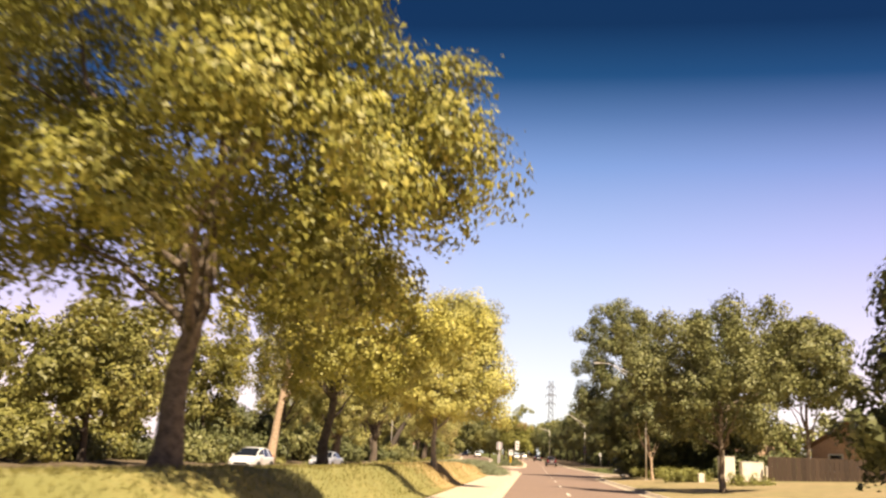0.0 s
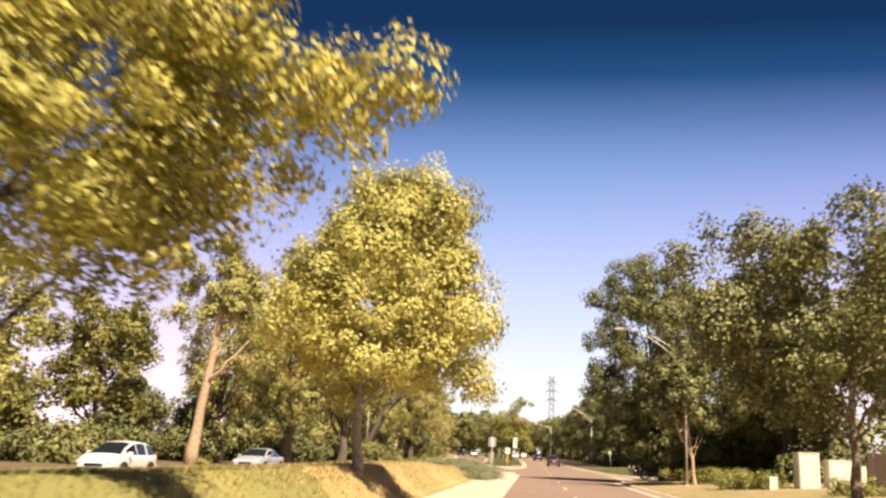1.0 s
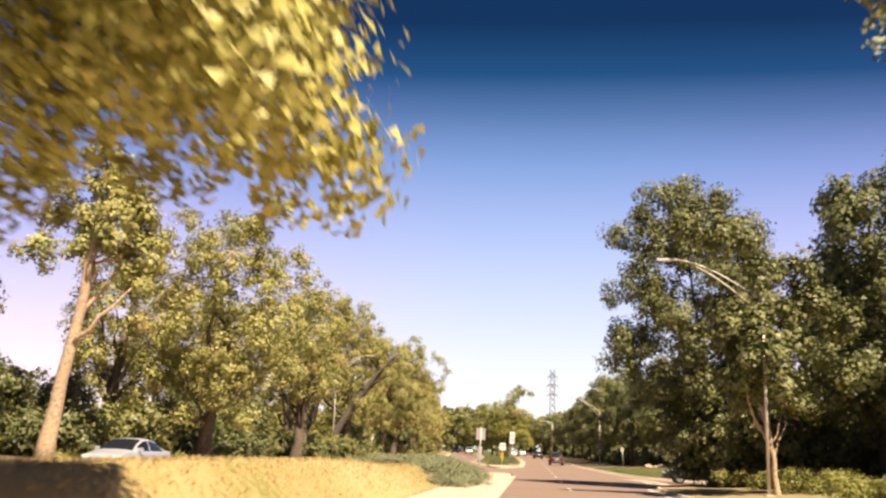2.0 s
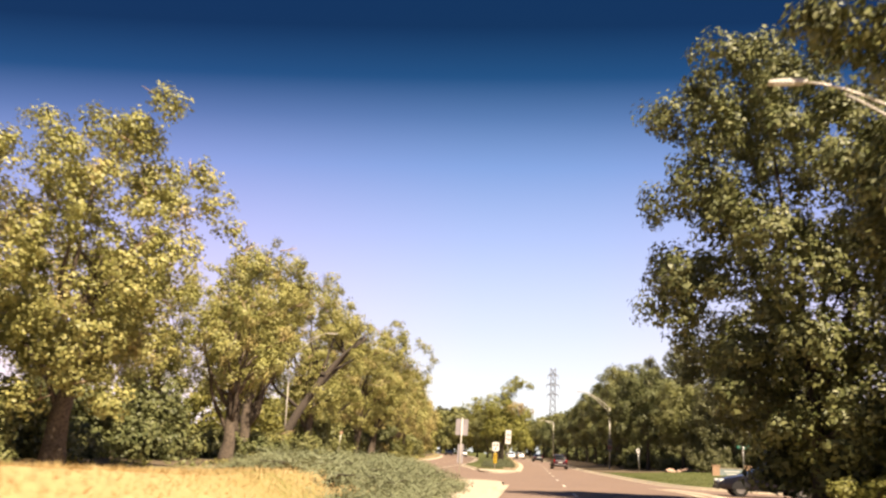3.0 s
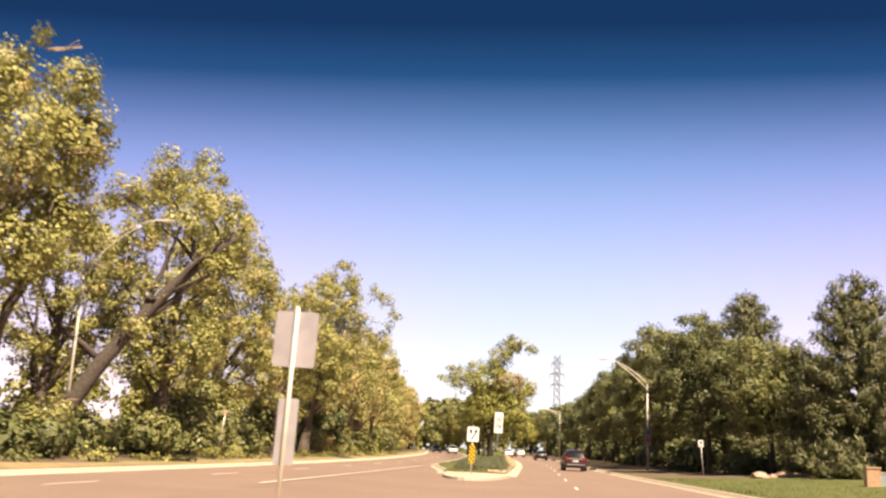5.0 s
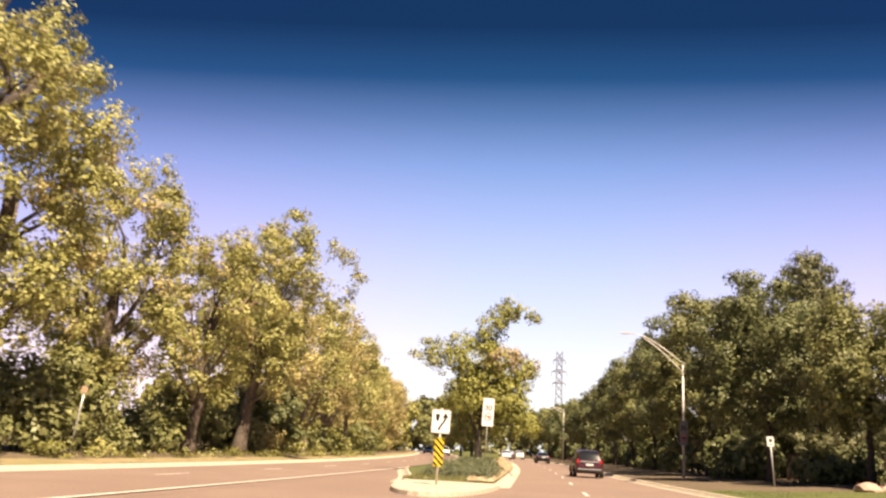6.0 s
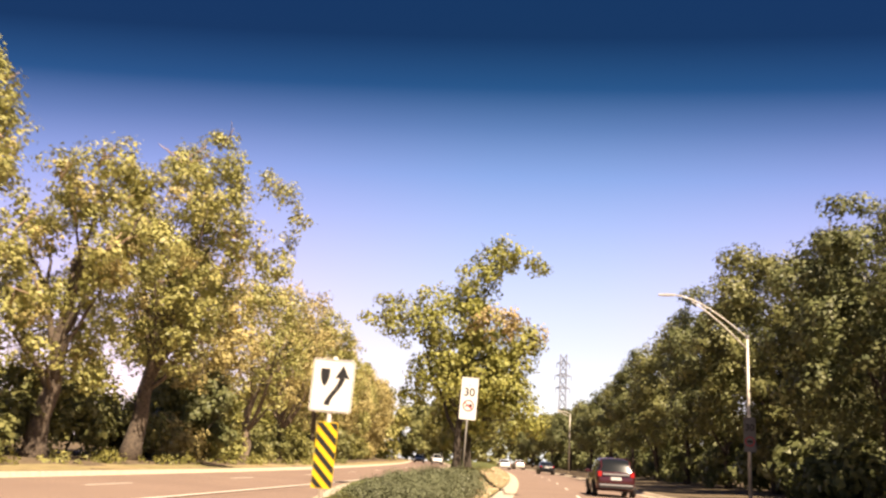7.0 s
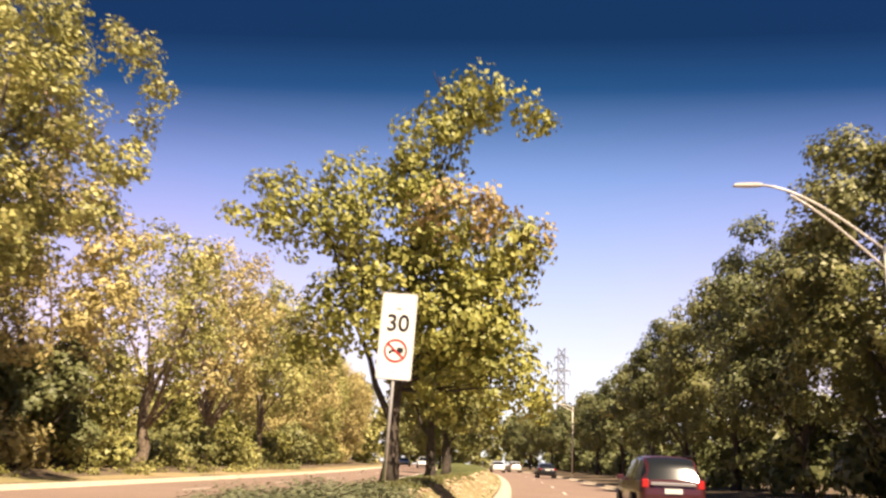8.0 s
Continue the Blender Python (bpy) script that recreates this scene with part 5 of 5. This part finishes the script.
def car(m, style, paint, label, name="car"):
    """A car with its nose towards +y: shell, windows, wheels, lamps, mirrors, bumpers and plates."""
    L, W, belt, line = SHAPES[style]
    top = thing(name, m, label, "car", "cars")
    verts, shell, side, screen = car_shell(style)
    obj("body", verts, shell, paint, top, smooth=True)
    for s in (-1, 1):
        obj("side_window", verts, [q for q in side if verts[q[0]][0] * s > 0], PANE, top, "dark tinted side glass", smooth=True)
    mid = len(verts) // 2
    obj("windscreen", verts, [q for q in screen if q[0] >= mid], PANE, top, "dark tinted windscreen", smooth=True)
    obj("rear_window", verts, [q for q in screen if q[0] < mid], PANE, top, "dark tinted rear window", smooth=True)
    axles = (-L * 0.29, L * 0.295)
    for s in (-1, 1):
        for y in axles:
            arch = part("wheel_arch", outline([(0.39 * math.cos(math.pi * i / 12), 0.39 * math.sin(math.pi * i / 12)) for i in range(13)], 0.05), TRIM, top)
            arch.matrix_basis = pose(s * (W - 0.02) - (0.025 if s > 0 else 0.025), y, 0.33, 0, 0, 90)
            wh = part("tyre", rod(0.33, 0.22, (0, 0, -0.11), n=24), TYRE, top)
            wh.matrix_basis = pose(s * (W - 0.075), y, 0.33, 0, 90, 0)
            part("rim", rod(0.215, 0.235, (0, 0, -0.1175), n=12), RIM, wh)
        part("mirror", box((0.2, 0.12, 0.14), (s * (W + 0.05), 0.82, belt + 0.06), 0.03), paint, top)
        zl = {"suv": 0.96, "hatch": 0.95, "sedan": 0.84}[style]
        part("tail_lamp", box((0.17, 0.14, 0.22 if style != "sedan" else 0.15), (s * (W - 0.20), -L / 2 + 0.09, zl), 0.03), LAMP_RED, top)
        part("head_lamp", box((0.28, 0.26, 0.13), (s * (W - 0.26), L / 2 - 0.16, 0.68), 0.04), LAMP_CLEAR, top)
        for y in (0.55, -0.45):
            part("door_handle", box((0.03, 0.16, 0.03), (s * (W + 0.0), y, belt - 0.14), 0.008), paint, top)
        part("sill", box((0.04, L * 0.42, 0.08), (s * (W - 0.04), 0, 0.28), 0.01), TRIM, top)
    part("rear_bumper", box((1.5, 0.12, 0.2), (0, -L / 2 - 0.01, 0.46), 0.04), TRIM if style == "suv" else paint, top)
    part("front_bumper", box((1.4, 0.12, 0.16), (0, L / 2 - 0.01, 0.38), 0.04), TRIM, top)
    part("grille", box((0.8, 0.05, 0.12), (0, L / 2 - 0.005, 0.58), 0.02), TRIM, top)
    part("number_plate", box((0.46, 0.02, 0.13), (0, -L / 2 - 0.02, 0.78), 0.004), PLATE, top)
    if style == "suv":
        part("roof_rail", box((0.04, 2.0, 0.04), (-0.62, -0.6, 1.70), 0.01), TRIM, top)
        part("roof_rail", box((0.04, 2.0, 0.04), (0.62, -0.6, 1.70), 0.01), TRIM, top)
        part("chrome_strip", box((1.15, 0.03, 0.08), (0, -L / 2 - 0.005, 0.96), 0.01), RIM, top)
        part("bumper_trim", box((1.45, 0.04, 0.06), (0, -L / 2 - 0.06, 0.50), 0.015), RIM, top)
    return top


def on_road(x, y, rz=0):
    return pose(x, y, road_z(y) + 0.03, 0, 0, rz)


MAROON = car_paint("maroon_paint", (0.070, 0.017, 0.021))
car(on_road(3.25, 169, 2), "suv", MAROON, "dark maroon SUV in the outer lane", "suv")
car(on_road(3.4 + bend(236), 236, 4), "sedan", car_paint("black_paint", (0.012, 0.012, 0.014)), "black sedan seen from behind on the road")
car(on_road(0.0 + bend(268), 268, 6), "sedan", car_paint("white_paint", (0.75, 0.74, 0.72)), "white sedan far ahead on the road")
car(on_road(3.2 + bend(280), 280, 8), "hatch", car_paint("cream_paint", (0.70, 0.68, 0.62)), "white car far ahead on the road")
car(on_road(opp_in(58) - 4.2, 57, 178), "hatch", car_paint("bright_white_paint", (0.82, 0.81, 0.80)), "white hatchback on the other carriageway")
car(on_road(opp_in(75) - 4.4, 75, 176), "sedan", car_paint("silver_paint", (0.42, 0.44, 0.50)), "silver sedan on the other carriageway")
car(on_road(opp_in(285) - 2.2, 285, 188), "suv", car_paint("pearl_paint", (0.70, 0.69, 0.67)), "white SUV far off on the other carriageway", "suv")
car(on_road(opp_in(300) - 5.4, 300, 188), "sedan", car_paint("grey_paint", (0.20, 0.20, 0.21)), "grey sedan far off on the other carriageway")
car(on_road(10.7, 99.6, 88), "sedan", car_paint("dark_blue_paint", (0.012, 0.012, 0.022)), "dark sedan waiting in the side street")

# ---- houses ----
STUCCO = mat("warm_stucco", (0.56, 0.36, 0.23), 0.9, grain=(0.48, 0.31, 0.20), grain_scale=6, stain=(0.60, 0.42, 0.28), stain_scale=0.8, bump=0.4, bump_scale=40)
SHINGLE = mat("roof_shingle", (0.22, 0.13, 0.085), 0.9, grain=(0.15, 0.09, 0.06), grain_scale=6, stain=(0.27, 0.17, 0.11), stain_scale=0.7, bump=0.8, bump_scale=20)


def house(x, y, w, d, h, rise, rz, label):
    """Gable end towards -y."""
    top = thing("house", pose(x, y, road_z(y) + 0.7, 0, 0, rz), label, "house", "houses")
    bm = outline([(-w / 2, -0.6), (w / 2, -0.6), (w / 2, h), (0, h + rise), (-w / 2, h)], d)
    body = part("wall", bm, STUCCO, top)
    for s in (-1, 1):
        ln = math.hypot(w / 2 + 0.5, rise)
        sl = part("roof_slope", box((ln + 0.2, d + 1.0, 0.16), (0, 0, 0), 0.02), SHINGLE, top)
        sl.matrix_basis = pose(s * w / 4 + s * 0.1, d / 2, h + rise / 2 + 0.08, 0, s * math.degrees(math.atan2(rise, w / 2)), 0)
    for wx in (-w * 0.24, w * 0.24):
        win = part("window", box((1.3, 0.1, 1.25), (wx, -0.02, h * 0.55), 0.01), PANE, top)
        part("frame", ring_bm(rounded(1.5, 1.45, 0.02, wx, h * 0.55), rounded(1.28, 1.23, 0.02, wx, h * 0.55), -0.06, 0.05), SIGN_WHITE, win)
    part("chimney", box((0.9, 0.7, 1.6), (w * 0.2, d * 0.6, h + rise * 0.8), 0.02), STUCCO, top)
    return top


house(27.0, 114, 7, 11, 3.0, 3.0, 6, "warm tan stucco house with a brown gable roof")
house(25.5, 76, 10, 10, 2.6, 2.2, -60, "brown-roofed house behind a dark fence")
house(30, 140, 10, 11, 3.0, 2.6, 20, "brown-roofed house behind pines")

FENCE = mat("dark_fence_wood", (0.075, 0.05, 0.036), 0.9, grain=(0.045, 0.03, 0.022), grain_scale=8, per_object=(0.10, 0.065, 0.045))


def fence(x0, y0, x1, y1, h, label):
    top = thing("fence", pose(x0, y0, road_z(y0) + 0.55, 0, 0, math.degrees(math.atan2(y1 - y0, x1 - x0))), label, "fence", "fences")
    ln = math.hypot(x1 - x0, y1 - y0)
    n = int(ln / 0.3)
    me = None
    for i in range(n):
        if me is None:
            b = part("board", box((0.285, 0.03, h), (0, 0, h / 2), 0.006), FENCE, top)
            me = b.data
        else:
            b = new("board", me)
            b.parent = top
        b.location = (0.15 + i * 0.3, 0, 0)
    for i in range(int(ln / 2.4) + 1):
        part("post", box((0.1, 0.1, h + 0.1), (i * 2.4, 0.08, h / 2 - 0.1), 0.01), FENCE, top)
    for z in (0.3, h - 0.3):
        part("rail", box((ln, 0.05, 0.09), (ln / 2, 0.045, z)), FENCE, top)
    return top


fence(16.0, 66, 30, 60, 1.75, "dark stained board fence in shade")
fence(19, 88.5, 32, 89, 1.6, "dark stained board fence behind hedges")
fence(14.5, 164, 30, 150, 1.5, "low dark reddish board fence under pines")

# rocks in the planted bed
ROCK = mat("sandstone", (0.42, 0.27, 0.20), 0.9, grain=(0.34, 0.21, 0.16), grain_scale=5, stain=(0.48, 0.34, 0.26), stain_scale=1.5, bump=0.8, bump_scale=12)
rk = random.Random(9)
for i, (x, y, s) in enumerate([(13.2, 147, 0.55), (14.1, 147.8, 0.4), (15.0, 148.5, 0.7), (16.2, 148, 0.5), (17.3, 146.5, 0.6), (18.6, 147.2, 0.45)]):
    bm = bmesh.new()
    bmesh.ops.create_icosphere(bm, subdivisions=2, radius=s)
    for v in bm.verts:
        v.co *= 1 + 0.22 * noise.noise(v.co * 2.2 + Vector((i * 7, 0, 0)))
        v.co.z *= 0.55
    r = part("boulder", bm, ROCK, None)
    r.location = (x, y, road_z(y) + 0.55)
    tagged(r, "rounded pinkish sandstone boulder in a lawn bed", "rock", "boulders")

for i in range(16):
    y = 84.0 + i * 0.85 + rk.uniform(-0.3, 0.3)
    x = -9.4 - 0.25 * math.sin(i) + rk.uniform(-0.2, 0.2)
    bm = bmesh.new()
    bmesh.ops.create_icosphere(bm, subdivisions=1, radius=rk.uniform(0.12, 0.24))
    for v in bm.verts:
        v.co *= 1 + 0.3 * noise.noise(v.co * 4 + Vector((i * 3, 5, 0)))
        v.co.z *= 0.6
    r = part("edging_stone", bm, ROCK, None)
    r.location = on(x, y)
    r.location.z += 0.06
    tagged(r, "small tan edging stone beside the juniper bed", "rock", "edging stones")

# rubble edging on the island, too many small stones to pick apart
rg = random.Random(12)
sv, sf = [], []
base = bmesh.new()
bmesh.ops.create_icosphere(base, subdivisions=1, radius=1)
bv, bf = [v.co.copy() for v in base.verts], [[v.index for v in f.verts] for f in base.faces]
base.free()
for i in range(620):
    y = 143.5 + 58 * rg.random() ** 1.3
    x = LEFT + bend(y) - 0.25 - 1.0 * rg.random()
    s = rg.uniform(0.03, 0.06) + 0.06 * rg.random() ** 3
    z = road_z(y) + island_height(x, y) + 0.03
    k0, stretch = len(sv), (rg.uniform(0.8, 1.4), rg.uniform(0.8, 1.4), rg.uniform(0.45, 0.8))
    for v in bv:
        q = s * (1 + 0.3 * noise.noise(v * 1.7 + Vector((i, 0, 0))))
        sv.append((x + v.x * q * stretch[0], y + v.y * q * stretch[1], z + v.z * q * stretch[2]))
    sf += [[k0 + j for j in f] for f in bf]
STONE = mat("pale_rubble", (0.50, 0.38, 0.25), 0.95, grain=(0.38, 0.28, 0.18), grain_scale=8, island=(0.34, 0.24, 0.15), bump=0.6, bump_scale=20)
tagged(obj("rubble_stones", sv, sf, STONE), "pale tan rubble stones along the island kerb", "stones", kind="stuff")

# ---- power line tower far ahead ----
# distance haze is put into this lightened bluish steel colour
TOWER = mat("hazed_tower_steel", (0.32, 0.34, 0.40), 0.6, 0.3)


def tower(x, y, h):
    top = thing("transmission_tower", pose(x, y, road_z(y)), "grey lattice power transmission tower in the distance", "tower")

    def half(z):
        return 2.0 - 1.15 * min(1.0, z / (h * 0.62)) if z < h * 0.62 else 0.85

    for sx in (-1, 1):
        for sy in (-1, 1):
            v, f = tube_data([(sx * half(z), sy * half(z), z) for z in (0, h * 0.3, h * 0.62, h)], [0.2, 0.18, 0.16, 0.14], 5)
            obj("leg", v, f, TOWER, top)
    levels = [h * i / 13 for i in range(14)]
    for a, b in zip(levels, levels[1:]):
        for sy in (-1, 1):
            for s in (-1, 1):
                v, f = tube_data([(-s * half(a), sy * half(a), a), (s * half(b), sy * half(b), b)], [0.10, 0.10], 4)
                obj("brace", v, f, TOWER, top)
    for z, w in ((h * 0.70, 2.0), (h * 0.81, 2.3), (h * 0.92, 1.8)):
        for s in (-1, 1):
            v, f = tube_data([(0, 0, z + 0.7), (s * w, 0, z)], [0.18, 0.12], 5)
            obj("cross_arm", v, f, TOWER, top)
            v, f = tube_data([(0, 0, z), (s * w, 0, z)], [0.18, 0.12], 5)
            obj("cross_arm", v, f, TOWER, top)
            part("insulator", rod(0.12, 1.3, (s * w * 0.97, 0, z - 1.3), n=6), TOWER, top)
    return top


tower(6.9, 377, 30.5)

# ---- distant woods ----
def far_wood(name, pts, seed, leaf, size=0.9, per=1.0):
    rng, rnd = np.random.default_rng(seed), random.Random(seed)
    lobes = []
    for x, y, h in pts:
        for i in range(9):
            u = i / 8
            q = math.sin(math.pi * (0.15 + 0.75 * u)) * h * 0.36
            a = i * 2.4 + rnd.random()
            lobes.append((x + math.cos(a) * q, y + math.sin(a) * q * 0.6, road_z(y) + h * (0.12 + 0.8 * u), h * 0.17))
    c, o = clumps(lobes, per, rng, 1.0)
    ob = new(name, leaf_mesh(name, c, o, size, rng, leaf, simple=True))
    return tagged(ob, "distant belt of leafy trees closing the view", "trees", kind="stuff")


fr = random.Random(3)
far_wood("far_trees", [(-90 + i * 4.2, 345 + fr.uniform(-12, 30), fr.uniform(10, 15)) for i in range(36)], 501, L_DEEP)
far_wood("far_trees", [(-66 + i * 3.4, 292 + fr.uniform(-8, 8), fr.uniform(9, 13)) for i in range(12)], 505, L_COTTON, 0.55, 1.9)
far_wood("far_trees", [(-36 - (i % 3) * 3, 0 + i * 6.5, fr.uniform(8, 12) if i < 11 else fr.uniform(4.0, 6.6) if i < 22 else fr.uniform(6, 9)) for i in range(40)], 502, L_OLIVE, 0.55, 1.5)
far_wood("far_trees", [(30 + (i % 3) * 6, 30 + i * 7, fr.uniform(6, 9)) for i in range(36)], 503, L_DEEP, 0.6, 1.2)
far_wood("far_trees", [(-60 + i * 9, -70 + fr.uniform(-8, 8), fr.uniform(9, 13)) for i in range(14)], 504, L_DEEP)

# ---- marker post by the far kerb ----
mk = thing("marker_post", pose(-18.6, 143.5, road_z(143) + 0.3, 0, 7, 0), "leaning grey post with a small faded plate", "post")
part("post", rod(0.035, 3.0, (0, 0, -0.2), n=8), STEEL, mk, smooth=True)
part("plate", outline(rounded(0.26, 0.26, 0.03, 0, 2.65), 0.01, y=-0.05), BRICK, mk, "faded pinkish plate")


# ---- grass blades ----
def grass(name, n, seed, place, tall, material, label):
    """Many single blades; place(rng) gives x, y and z."""
    rng = np.random.default_rng(seed)
    foot = np.array([place(rng) for _ in range(n)])
    a = rng.uniform(0, 6.283, n)
    hgt = rng.uniform(tall[0], tall[1], n)
    side = np.stack([np.cos(a), np.sin(a), np.zeros(n)], 1) * (hgt * 0.16)[:, None]
    lean = np.stack([rng.normal(0, 0.4, n) * hgt, rng.normal(0, 0.4, n) * hgt, hgt], 1)
    v = np.stack([foot - side, foot + side, foot + lean], 1).reshape(-1, 3)
    me = bpy.data.meshes.new(name)
    me.vertices.add(3 * n)
    me.vertices.foreach_set("co", v.reshape(-1))
    me.loops.add(3 * n)
    me.loops.foreach_set("vertex_index", np.arange(3 * n, dtype=np.int32))
    me.polygons.add(n)
    me.polygons.foreach_set("loop_start", (np.arange(n) * 3).astype(np.int32))
    me.polygons.foreach_set("loop_total", np.full(n, 3, np.int32))
    me.update()
    me.materials.append(material)
    return tagged(new(name, me), label, "grass", kind="stuff")


DRY_BLADE = leaf_mat("dry_blade", (0.50, 0.37, 0.18), (0.39, 0.295, 0.13), (0.43, 0.325, 0.15))
GREEN_BLADE = leaf_mat("green_blade", (0.070, 0.090, 0.018), (0.115, 0.122, 0.028), (0.055, 0.075, 0.016))


OLIVE_BLADE = leaf_mat("olive_blade", (0.28, 0.235, 0.08), (0.20, 0.185, 0.055), (0.16, 0.16, 0.045))
DULL_BLADE = leaf_mat("dull_blade", (0.17, 0.165, 0.06), (0.25, 0.22, 0.09), (0.13, 0.14, 0.05))


def on_median(rng, lo=34.0, hi=74.0):
    y = rng.uniform(lo, hi)
    x = LEFT - 1.9 - rng.uniform(0, 1) ** 1.4 * 5.6
    return x, y, road_z(y) + median_height(x, y) - 0.01


def on_lawn(rng):
    y = rng.uniform(105.5, 147.5)
    d = rng.uniform(0.05, 1) ** 1.3 * 9
    return kerb_right(y) + 0.25 + d, y, road_z(y) + 0.13 + float(np.interp(d, (0, 0.6, 1.6, 3, 6, 10), (0, 0.03, 0.06, 0.12, 0.3, 0.5)))


def on_island(rng):
    y = rng.uniform(143.0, 180)
    x = LEFT - 1.05 - rng.uniform(0, 1) * 2.7
    return x, y, road_z(y) + island_height(x, y) - 0.01


grass("grass_blades", 28000, 601, on_median, (0.04, 0.10), DRY_BLADE, "dry yellow grass blades on the median berm")
grass("grass_blades", 24000, 604, lambda rng: on_median(rng, 7.0, 41.0), (0.04, 0.10), OLIVE_BLADE, "half-dry olive grass blades under the maples")
grass("grass_blades", 16000, 602, on_lawn, (0.04, 0.09), GREEN_BLADE, "short green lawn blades beside the kerb")
grass("grass_blades", 22000, 603, on_island, (0.04, 0.11), DULL_BLADE, "dull green grass blades on the traffic island")
